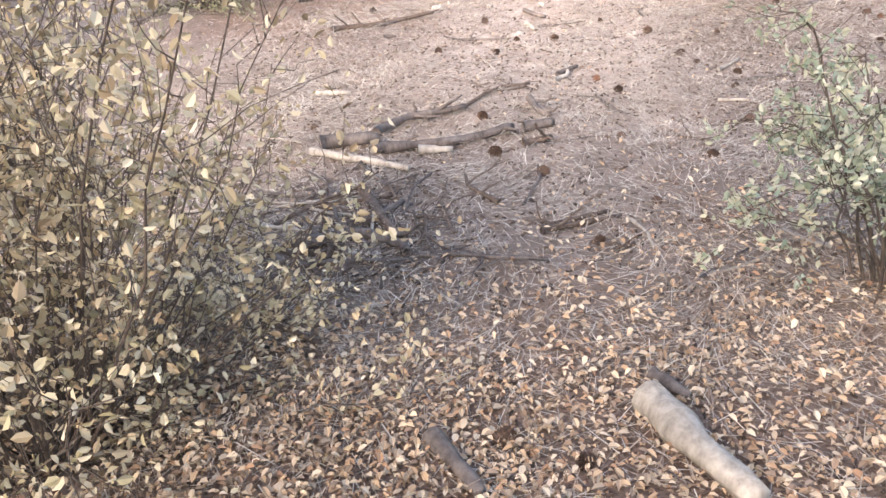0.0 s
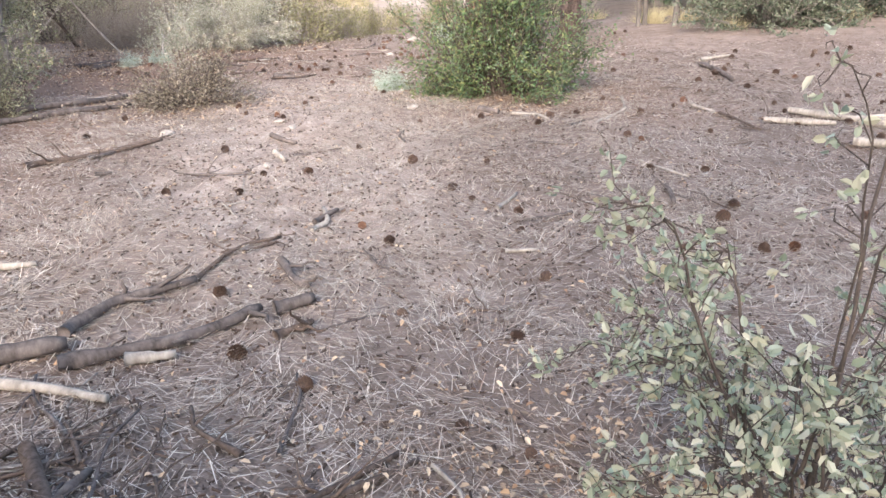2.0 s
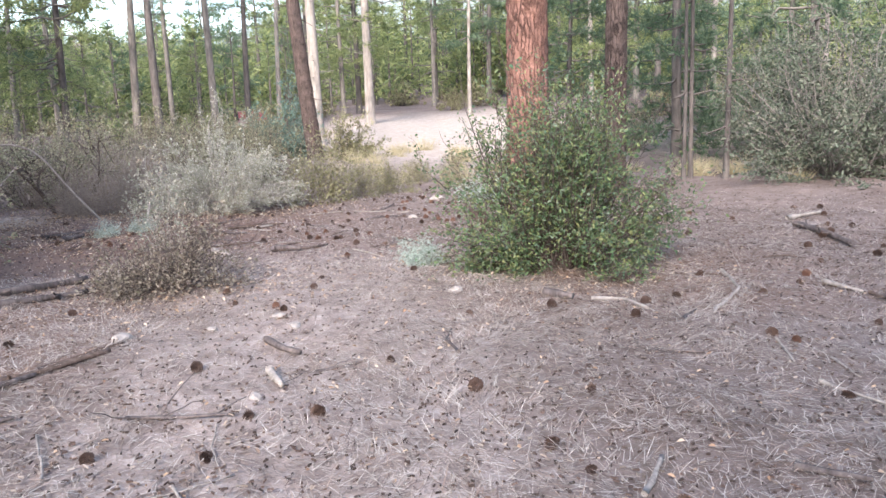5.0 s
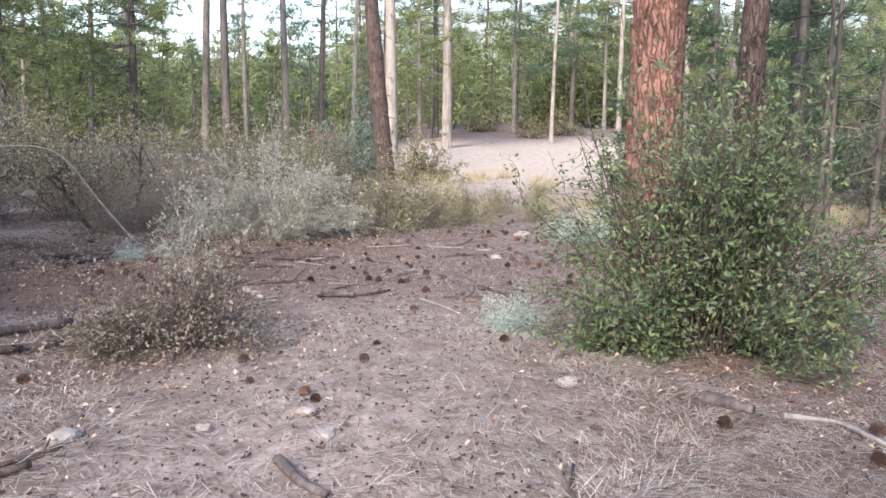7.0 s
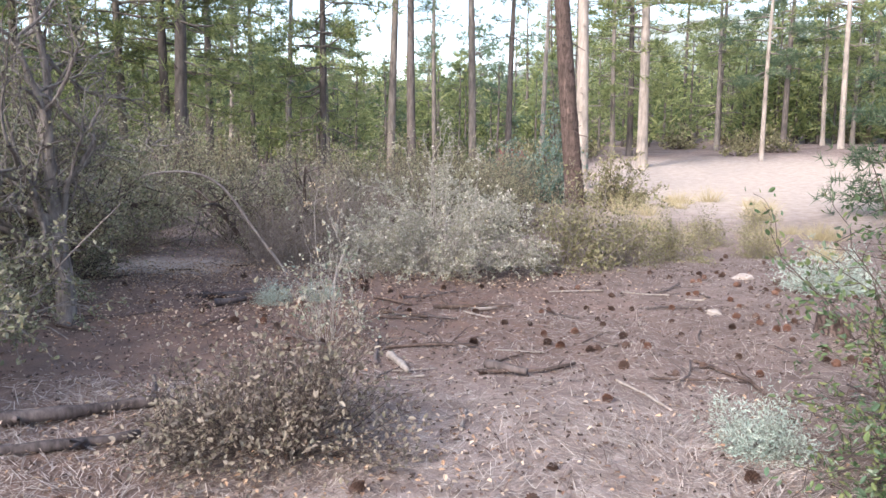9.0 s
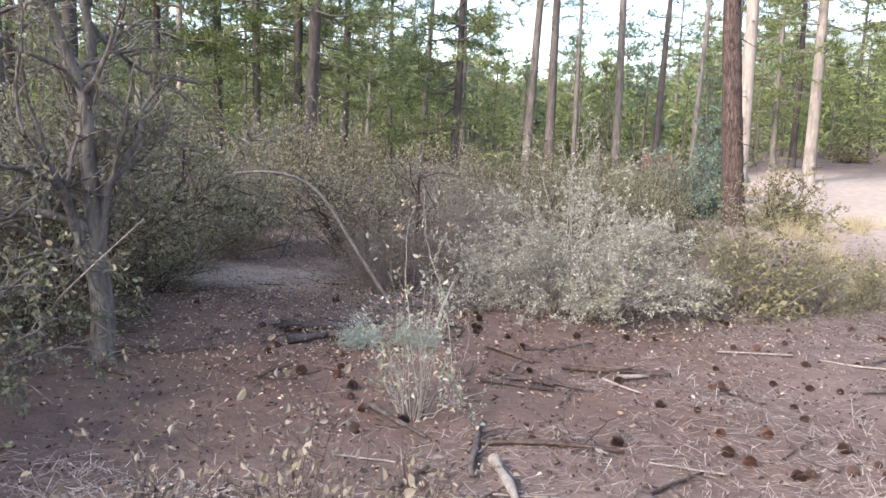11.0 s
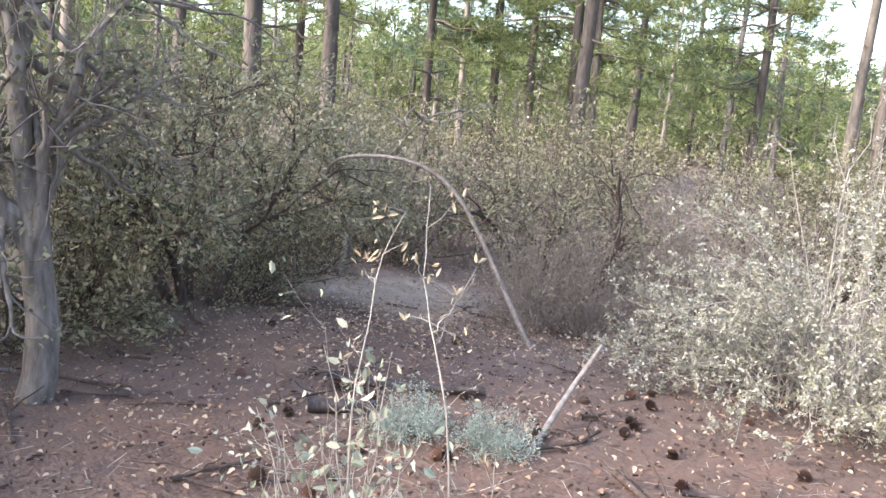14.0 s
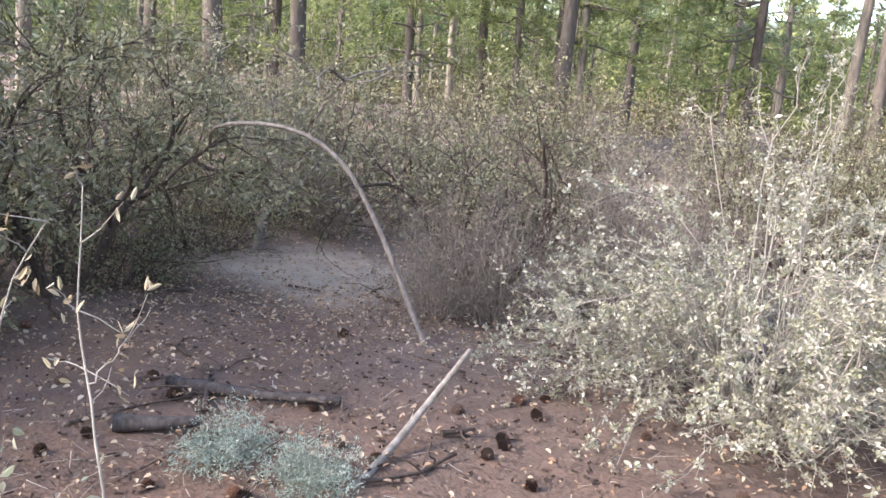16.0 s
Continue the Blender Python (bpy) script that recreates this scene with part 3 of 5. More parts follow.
# ---- shrubs ----
def shrub_meshes(h, rx, ry, stems, twigs, leaves, leaf, leaf_mat, twig_mat, seed, stem_r=0.012, low=0.4, clumps=16, narrow=0.55, spread=0.03, base_r=0.25, tight=0.26, spikes_up=0, twig_from=0.2):
    """Crooked stems that rise from the base to clumps of foliage, twigs off them, and leaves along the twigs. low: share of clumps near the ground."""
    r = np.random.default_rng(seed)
    wood, foliage = Geo(), Geo()
    B, W = [], []
    size3 = np.array([rx, ry, h])
    ends = []
    for n in range(clumps):
        a = 2.39996 * n + r.uniform(-0.5, 0.5)
        if r.uniform() < low:
            ends.append((r.uniform(0.75, 1.0) * math.cos(a), r.uniform(0.75, 1.0) * math.sin(a), r.uniform(0.08, 0.4)))
        else:
            q = r.uniform(0, 1) ** 0.6 * 0.88
            ends.append((q * math.cos(a), q * math.sin(a), (1 - 0.75 * q ** 3) * r.uniform(0.7, 1.05)))
    u8 = np.linspace(0, 1, 8)
    for n in range(stems + spikes_up):
        e = np.array(ends[r.integers(0, clumps)]) + r.normal(0, tight, 3) * [1, 1, 0.8]
        if n >= stems:
            e = np.array([r.normal(0, 0.4), r.normal(0, 0.4), r.uniform(1.05, 1.3)])
        e[2] = max(e[2], 0.06)
        end = e * size3
        a = math.atan2(e[1], e[0]) + r.normal(0, 0.4)
        q = base_r * r.uniform(0.1, 1)
        start = np.array([q * rx * math.cos(a), q * ry * math.sin(a), -0.03])
        p = start + (end - start) * np.stack([u8 ** 0.9, u8 ** 0.9, u8 ** (1.25 if e[2] > 0.4 else 0.8)], 1)
        wob = np.cumsum(r.normal(0, 0.055 * (rx + h) / 2, (8, 3)), 0)
        p = p + (wob - wob[0]) * np.linspace(0, 0.8, 8)[:, None]
        p[1:, 2] = np.maximum(p[1:, 2], 0.03)
        tube(wood, p, np.linspace(stem_r, stem_r * 0.25, 8) * r.uniform(0.5, 1.2), 5, False)
        for _ in range(twigs if n < stems else twigs // 2):
            u = r.uniform(twig_from, 1) ** 0.7
            k0 = np.array([np.interp(u, u8, p[:, c]) for c in range(3)])
            L = r.uniform(0.10, 0.34) * (0.5 + 0.45 * h)
            q = wander(k0, k0 + unit(unit(end - start) * 0.5 + r.normal(0, 0.7, 3)) * L, 5, 0.06, r)
            q[:, 2] = np.maximum(q[:, 2], 0.03)
            tube(wood, q, np.linspace(stem_r * 0.3, stem_r * 0.12, 5), 3, False)
            m = max(1, int(leaves * r.uniform(0.3, 1.5)))
            t = r.uniform(0.1, 1.05, m)
            B.append(np.stack([np.interp(t, np.linspace(0, 1, 5), q[:, c]) for c in range(3)], 1) + r.normal(0, spread, (m, 3)))
            W.append(np.repeat(unit(q[-1] - q[0])[None], m, 0) + r.normal(0, 0.8, (m, 3)))
    B, W = np.concatenate(B), np.concatenate(W)
    B[:, 2] = np.maximum(B[:, 2], 0.02)
    size = leaf * r.uniform(0.5, 1.35, len(B))
    blades(foliage, B, W, size, size * narrow, r)
    return wood.mesh("branchwork", twig_mat), foliage.mesh("foliage", leaf_mat, False)


def shrub(name, x, y, label, category, meshes, group="", turn=0.0, size=1.0):
    ob = thing(name, x, y, label, category, group, turn, size)
    part("branchwork", meshes[0], ob)["kind"] = "stuff"
    if meshes[1]:
        part("foliage", meshes[1], ob)
    return ob


def arching_shrub_meshes(h, rx, ry, stems, shoots, clusters, leaf, leaf_mat, twig_mat, seed, stem_r=0.010, per=5, wands=10, low=0.6, base_r=0.14):
    """Long arching stems from one base, side shoots on them, and small leaves in bunches along the shoots."""
    r = np.random.default_rng(seed)
    wood, foliage = Geo(), Geo()
    B, W = [], []
    u = np.linspace(0, 1, 10)
    for n in range(stems + wands):
        a = 2.39996 * n + r.uniform(-0.4, 0.4)
        wand = n >= stems
        q = r.uniform(0, 0.5) if wand else r.uniform(0.1, 1.0) ** 0.55
        top = h * (r.uniform(1.0, 1.28) if wand else (1 - 0.62 * q ** 2.2) * r.uniform(low, 1.02))
        out = np.array([rx * q * math.cos(a), ry * q * math.sin(a)])
        droop = 0.0 if wand else r.uniform(0.0, 0.55) * q * top
        z = top * np.sin(u * np.pi / 2) ** 0.9 - droop * u ** 3
        p = np.c_[out[0] * u ** 1.25, out[1] * u ** 1.25, z - 0.03]
        p[:, :2] += base_r * np.array([rx * math.cos(a + r.normal(0, 1)), ry * math.sin(a + r.normal(0, 1))]) * r.uniform(0, 1) * (1 - 0.5 * u[:, None])
        wob = np.cumsum(r.normal(0, 0.02 * (rx + h) / 2, (10, 3)), 0)
        p = p + (wob - wob[0])
        p[1:, 2] = np.maximum(p[1:, 2], 0.03)
        tube(wood, p, np.linspace(stem_r, stem_r * 0.22, 10) * r.uniform(0.55, 1.25), 5, False)
        for _ in range(shoots // 2 if wand else shoots):
            t = r.uniform(0.22, 1) ** 0.75
            k0 = np.array([np.interp(t, u, p[:, c]) for c in range(3)])
            along = unit(np.array([np.interp(min(1, t + 0.08), u, p[:, c]) for c in range(3)]) - k0 + 1e-6)
            L = r.uniform(0.08, 0.36) * (0.45 if wand else 1.0) * h / 1.5
            e = k0 + unit(along * 0.7 + r.normal(0, 0.55, 3)) * L
            w = wander(k0, e, 5, 0.05, r)
            w[:, 2] = np.maximum(w[:, 2], 0.03)
            tube(wood, w, np.linspace(stem_r * 0.34, stem_r * 0.12, 5), 3, False)
            m = max(1, int(clusters * L / 0.22 * r.uniform(0.5, 1.4)))
            t = r.uniform(0.15, 1.03, m)
            c = np.stack([np.interp(t, np.linspace(0, 1, 5), w[:, x]) for x in range(3)], 1)
            B.append(np.repeat(c, per, 0) + r.normal(0, leaf * 0.35, (m * per, 3)))
            W.append(r.normal(0, 1, (m * per, 3)) + unit(w[-1] - w[0]) * 0.4)
    B, W = np.concatenate(B), np.concatenate(W)
    B[:, 2] = np.maximum(B[:, 2], 0.02)
    size = leaf * r.uniform(0.6, 1.35, len(B))
    blades(foliage, B, W, size, size * 0.6, r)
    return wood.mesh("branchwork", twig_mat), foliage.mesh("foliage", leaf_mat, False)


# beside the start: dry oak brush, and a sparse sapling
shrub("oak_bush", -1.6, 1.65, "dense dry oak brush with tan and olive leaves", "bush",
      shrub_meshes(1.55, 0.85, 0.85, 170, 11, 11, 0.03, M_DRY_OAK, M_TWIG_DARK, 31, 0.006, 0.1, 26, narrow=0.6, twig_from=0.4))
shrub("oak_sapling", 1.35, 2.72, "sparse oak sapling with grey-green and yellowing leaves", "bush",
      arching_shrub_meshes(1.3, 0.68, 0.6, 24, 16, 4, 0.030, M_SAP, M_TWIG_DARK, 32, 0.007, 4, 3, 0.5, 0.2))
# the round green bush before the red pine
shrub("green_bush", 2.4, 10.35, "round dense evergreen bush with glossy green leaves", "bush",
      shrub_meshes(1.48, 1.06, 0.92, 260, 11, 12, 0.036, M_GREEN, M_TWIG_DARK, 33, 0.009, 0.34, 20, narrow=0.5, tight=0.17, spikes_up=14))
# low brown shrub and the little sapling behind it
shrub("brown_shrub", -1.13, 10.4, "low half-bare shrub with brown dry leaves", "bush",
      shrub_meshes(0.56, 0.66, 0.55, 100, 11, 6, 0.028, M_BROWN, M_TWIG_DARK, 34, 0.005, 0.5, 16, narrow=0.6))
shrub("small_sapling", -1.55, 12.5, "small sapling with sparse olive leaves and bare pale stems", "bush",
      shrub_meshes(0.7, 0.3, 0.3, 24, 6, 5, 0.03, M_SAP, M_TWIG_PALE, 35, 0.004, 0.2, 10))
# the silvery shrub and its neighbours
shrub("silvery_shrub", -1.25, 16.1, "large tangled shrub with pale silvery leaves and twigs", "bush",
      arching_shrub_meshes(1.58, 1.28, 1.2, 140, 15, 4.2, 0.021, M_PALE, M_TWIG_PALE, 36, 0.0065, 6, 8, 0.2, 0.32))
OLIVE = shrub_meshes(0.65, 0.55, 0.5, 60, 8, 8, 0.032, M_OLIVE, M_TWIG_GREY, 37, 0.005, 0.5)
for x, y, s, t in ((0.2, 17.0, 1.45, 0), (0.95, 17.6, 1.0, 70), (1.7, 18.2, 0.9, 150), (1.2, 19.6, 0.8, 200), (3.1, 19.4, 0.7, 240), (2.4, 20.5, 0.8, 20), (0.3, 20.6, 0.9, 280), (3.6, 22, 0.7, 100)):
    shrub("olive_shrub", x, y, "low olive-yellow shrub on bare ground", "bush", OLIVE, "olive shrubs", t, s)
FAR_BRUSH = shrub_meshes(1.3, 1.0, 0.9, 30, 5, 6, 0.13, M_OLIVE, M_TWIG_DARK, 39, 0.010, 0.5)
DUSKY = shrub_meshes(1.3, 1.0, 0.9, 60, 8, 8, 0.07, M_OLIVE, M_TWIG_DARK, 38, 0.008, 0.5)
shrub("brush_clump", 1.25, 26.2, "dark olive brush clump beside the leaning pine", "bush", DUSKY, turn=40)
# oaks on the left
OAK_B = shrub_meshes(1.5, 1.3, 1.2, 75, 11, 9, 0.04, M_OAKLEAF, M_TWIG_DARK, 42, 0.010, 0.4, 20, narrow=0.5)
OAK_C = shrub_meshes(1.25, 0.8, 0.8, 75, 10, 6, 0.04, M_OAKLEAF, M_TWIG_DARK, 43, 0.008, 0.4, 18, narrow=0.5)


def grow(wood, spots, r, start, way, length, radius, level, kids, wiggle, lift, droop_low=0.08):
    """A limb, the limbs that fork from it, and the spots where leaves sit on the last ones."""
    n = 7
    p, d = [np.asarray(start, float)], unit(np.asarray(way, float))
    for _ in range(n):
        d = unit(d + r.normal(0, wiggle, 3) + [0, 0, lift])
        p.append(p[-1] + d * length / n)
    p = np.array(p)
    if level > 0:
        p[1:, 2] = np.maximum(p[1:, 2], droop_low)
    tube(wood, p, np.linspace(radius, radius * 0.45, n + 1), (10, 7, 5, 3)[min(level, 3)], False)
    if level == len(kids):
        spots.append(p)
        return
    for k in range(kids[level]):
        i = r.integers(2 if level else 3, n + 1)
        out = unit(p[i] - p[i - 1])
        grow(wood, spots, r, p[i], out * 0.65 + r.normal(0, 0.62, 3) + [0, 0, 0.05 if level else 0.25], length * r.uniform(0.45, 0.78), radius * (0.5 if level else 0.52) * r.uniform(0.6, 1.0), level + 1,
             kids, wiggle * 1.15, lift * 0.4, droop_low)


def oak_tree(name, x, y, stems, length, radius, kids, leaves, leaf, label, turn, seed, spread=0.25, low=0.08, bark=M_OAK_BARK):
    """A crooked oak of one or more stems, with forking limbs and small leaves at the twigs."""
    r = np.random.default_rng(seed)
    ob = thing(name, x, y, label, "tree" if stems < 3 else "bush", "", turn)
    wood, spots = Geo(), []
    for n in range(stems):
        a = 2 * math.pi * n / stems + r.uniform(-0.5, 0.5)
        lean = spread * (1 if stems > 1 else 0.4)
        grow(wood, spots, r, (0.08 * math.cos(a) * (stems > 1), 0.08 * math.sin(a) * (stems > 1), -0.12), (lean * math.cos(a), lean * math.sin(a), 1), length * r.uniform(0.85, 1.15), radius, 0, kids, 0.13, 0.03, low)
    part("branchwork", wood.mesh("branchwork", bark), ob)["kind"] = "stuff"
    B, W = [], []
    for p in spots:
        t = r.uniform(0.1, 1, leaves) * (len(p) - 1)
        B.append(np.stack([np.interp(t, np.arange(len(p)), p[:, c]) for c in range(3)], 1) + r.normal(0, 0.03, (leaves, 3)))
        W.append(np.repeat(unit(p[-1] - p[0])[None], leaves, 0) + r.normal(0, 0.8, (leaves, 3)))
    B, W = np.concatenate(B), np.concatenate(W)
    g = Geo()
    s = leaf * r.uniform(0.5, 1.3, len(B))
    blades(g, B, W, s, s * 0.5, r)
    part("crown", g.mesh("crown", M_OAKLEAF, False), ob)


oak_tree("oak_tree", -3.75, 12.6, 1, 1.75, 0.085, (8, 8, 9), 9, 0.038, "crooked grey oak with sparse grey-green leaves", 20, 51, low=0.35)
oak_tree("oak_thicket", -4.95, 14.15, 4, 1.3, 0.042, (6, 7, 7), 13, 0.042, "dark many-stemmed oak with low leafy branches", 70, 52, 0.55, bark=M_TWIG_DARK)
oak_tree("oak_tree", -5.4, 15.9, 1, 1.3, 0.05, (8, 7, 8), 9, 0.04, "small leaning oak behind the thicket", 140, 53, 1.0, low=0.5)
oak_tree("forked_oak", -3.75, 16.9, 4, 1.0, 0.042, (4, 5, 6), 7, 0.036, "open forked scrub oak with sparse olive leaves", 10, 54, 0.6, bark=M_TWIG_DARK)
shrub("scrub_oak", -4.7, 11.6, "many-stemmed scrub oak with olive leaves", "bush", OAK_B, "scrub oaks", 100, 0.85)
shrub("oak_sapling", -3.6, 11.2, "open leaning oak sapling with yellow-green leaves and grey stems", "bush",
      arching_shrub_meshes(1.4, 1.05, 0.9, 20, 15, 3, 0.034, M_OAKLEAF, M_OAK_BARK, 50, 0.013, 4, 3, 0.7))
shrub("leafy_oak_bush", -3.15, 10.0, "leafy oak bush with mixed green and tan leaves", "bush", OAK_C, "leafy oak bushes", 310, 0.6)
shrub("twiggy_brush", -3.2, 15.75, "bare twiggy grey-brown brush around the arching branch", "bush",
      shrub_meshes(0.6, 0.5, 0.35, 60, 8, 1, 0.025, M_BROWN, M_TWIG_GREY, 47, 0.004, 0.3, 14))
shrub("leafy_oak_bush", -4.0, 9.4, "leafy oak bush with mixed green and tan leaves", "bush", OAK_C, "leafy oak bushes", 200, 1.1)
shrub("leafy_oak_bush", -5.2, 13.4, "leafy oak bush with mixed green and tan leaves", "bush", OAK_C, "leafy oak bushes", 260, 1.0)
for x, y, s, t in ((-6.5, 17.5, 1.2, 40), (-4.8, 19.0, 1.1, 130), (-2.6, 20.5, 1.0, 220), (-7.8, 21, 1.3, 300), (-9.5, 17.0, 1.3, 15), (-4.5, 24, 1.2, 75),
                   (-9, 26, 1.4, 160), (-12, 21, 1.4, 250), (-8.2, 13.5, 1.2, 190), (-1.3, 24.5, 0.8, 310),
                   (12.5, 22, 1.5, 20), (6.2, 21, 0.8, 110), (8.8, 24, 1.0, 250), (14, 27, 1.5, 330)):
    shrub("scrub_oak", x, y, "many-stemmed scrub oak with olive leaves", "bush", OAK_B, "scrub oaks", t, s)
for x, y, s, t in ((-0.7, 21.8, 0.85, 20), (-2.3, 22.8, 0.95, 140), (-1.5, 25.2, 0.95, 260), (-3.4, 27.0, 1.0, 60), (-1.5, 27.4, 0.92, 330), (-2.6, 28.0, 1.0, 200)):
    shrub("scrub_oak", x, y, "many-stemmed scrub oak with olive leaves", "bush", OAK_B, "scrub oaks", t, s)
JUNIPER = shrub_meshes(2.3, 1.0, 0.9, 130, 10, 11, 0.07, M_JUNIPER, M_TWIG_DARK, 44, 0.010, 0.4)
shrub("young_juniper", -0.5, 28.2, "blue-green young juniper beside the leaning pine", "bush", JUNIPER)
for n in range(80):
    b = radians(rng.uniform(-70, 42))
    d = rng.uniform(32, 60)
    x, y = d * math.sin(b), 5 + d * math.cos(b)
    if -1 < x < 15 and y < 46:
        continue
    shrub("forest_brush", x, y, "low olive brush under the forest pines", "bush", FAR_BRUSH, "forest brush", rng.uniform(0, 360), rng.uniform(0.6, 1.4))
# scrub oaks beyond the berm, the trees' shade put into their leaf colour
SHADED_OAK = shrub_meshes(2.6, 1.6, 1.5, 130, 12, 15, 0.06, M_SHADED_OAKLEAF, M_OAK_BARK, 48, 0.014, 0.4, 30, narrow=0.5, base_r=0.1, tight=0.2)
for x, y, k, t in ((9.0, 15.6, 1.05, 60), (11.2, 16.4, 1.2, 200), (13.6, 18.0, 1.3, 310), (10.6, 19.0, 0.9, 120)):
    shrub("shaded_oak", x, y, "grey-green scrub oak with pale stems, leaf colour darkened for shade", "bush", SHADED_OAK, "dark oaks", t, k)
# bare twigs and dry leaves between the oaks and the silvery shrub
TWIGGY = shrub_meshes(1.0, 0.7, 0.6, 70, 10, 3, 0.03, M_BROWN, M_TWIG_GREY, 49, 0.006, 0.25, 18)
for x, y, k, t in ((-2.6, 16.7, 0.9, 10), (-2.95, 16.05, 0.75, 200), (-3.45, 16.25, 0.85, 290), (-3.1, 18.0, 1.1, 130), (-2.2, 17.6, 1.05, 250), (-4.6, 18.0, 1.0, 70), (-5.9, 17.0, 0.9, 190), (-3.9, 19.0, 1.2, 330), (-6.3, 18.6, 1.2, 20)):
    shrub("twiggy_brush", x, y, "bare twiggy grey-brown brush with few dry leaves", "bush", TWIGGY, "twiggy brush", t, k)
# low dark growth under the thicket
UNDER = shrub_meshes(0.75, 0.9, 0.8, 60, 10, 4, 0.034, M_OAKLEAF, M_TWIG_DARK, 55, 0.006, 0.4, 18)
for x, y, k, t in ((-5.05, 14.65, 0.7, 0), (-5.9, 14.5, 1.1, 120), (-5.7, 15.7, 0.9, 230), (-4.75, 12.9, 0.8, 310), (-6.7, 16.0, 1.2, 60), (-5.0, 11.9, 0.9, 170)):
    shrub("low_brush", x, y, "low dark leafy brush under the oak thicket", "bush", UNDER, "low brush", t, k)
# blue-green tufts
SAGE = shrub_meshes(0.32, 0.26, 0.26, 70, 9, 10, 0.028, M_SAGE, M_TWIG_GREY, 45, 0.0025, 0.4, 14, narrow=0.25, spread=0.012)
for x, y, s, t in ((-2.42, 13.72, 0.55, 0), (-2.02, 13.8, 0.5, 80), (1.14, 10.72, 0.75, 160), (2.9, 15.5, 1.3, 240)):
    shrub("sage_tuft", x, y, "soft blue-green sage tuft", "plant", SAGE, "sage tufts", t, s)


def bare_stems(x, y, seed):
    ob = thing("bare_sapling", x, y, "bare pale sapling stems with a few dry leaves", "plant")
    r = np.random.default_rng(seed)
    g, lf = Geo(), Geo()
    stems = ([(0, 0, -0.03), (-0.05, 0.01, 0.3), (-0.12, 0.02, 0.63), (-0.19, 0.03, 0.79), (-0.23, 0.03, 0.92), (-0.26, 0.05, 1.06), (-0.27, 0.06, 1.2)],
             [(-0.12, -0.26, -0.03), (-0.18, -0.25, 0.25), (-0.22, -0.23, 0.54), (-0.28, -0.15, 0.72), (-0.31, -0.08, 0.96), (-0.30, -0.01, 1.12)],
             [(-0.19, 0.03, 0.79), (-0.17, 0.1, 0.87), (-0.15, 0.16, 0.95)], [(0.02, 0.02, -0.03), (0.0, 0.06, 0.2), (0.05, 0.1, 0.42)])
    for n, pts in enumerate(stems):
        pts = np.array(pts)
        t = np.linspace(0, len(pts) - 1, 14)
        p = np.stack([np.interp(t, np.arange(len(pts)), pts[:, c]) for c in range(3)], 1) + r.normal(0, 0.004, (14, 3))
        p[0] = pts[0]
        tube(g, p, np.linspace(0.004, 0.0016, 14) * (0.6 if n == 2 else 1), 5, False)
        for _ in range((8, 9, 1, 6)[n]):
            k = p[r.integers(5, 14)]
            e = k + r.normal(0, 0.05, 3) + [0, 0, 0.03]
            tube(g, wander(k, e, 4, 0.012, r), np.linspace(0.002, 0.001, 4), 4, False)
            m = int(r.integers(2, 6))
            blades(lf, e + r.normal(0, 0.012, (m, 3)), r.normal(0, 0.7, (m, 3)) + [0, 0, 0.5], 0.034, 0.011, r)
    part("branchwork", g.mesh("branchwork", M_TWIG_PALE), ob)
    part("foliage", lf.mesh("foliage", M_DRY_OAK, False), ob)


bare_stems(-1.38, 12.79, 61)


def grass_tuft(n, h, seed):
    r = np.random.default_rng(seed)
    g = Geo()
    base = r.normal(0, 0.09, (n, 3)) * [1, 1, 0]
    spikes(g, base, np.c_[base[:, :2] * 5 + r.normal(0, 0.25, (n, 2)), np.ones(n)], h * r.uniform(0.5, 1.1, n), 0.006, r)
    return g.mesh("grass_tuft", M_GRASS, False)


TUFT = grass_tuft(220, 0.32, 71)
for n in range(40):
    x, y = (rng.uniform(0.5, 5), rng.uniform(18, 30)) if n < 28 else (rng.uniform(7, 11), rng.uniform(15, 20))
    ob = new("grass_tuft", TUFT)
    ob.matrix_basis = pose(x, y, gz(x, y) - 0.01, 0, 0, rng.uniform(0, 360)) @ Matrix.Diagonal((*[rng.uniform(0.7, 1.6)] * 3, 1))
    tagged(ob, "tuft of dry straw-coloured grass", "grass", "grass tufts")


# ---- fallen wood ----
KINDS = {"log": ("fallen_log", "weathered grey-brown fallen branch on the needles", "log"),
         "twig": ("dead_twig", "thin dark dead twig lying on the litter", "twig"),
         "pale": ("bleached_stick", "bleached pale broken stick on the ground", "stick")}


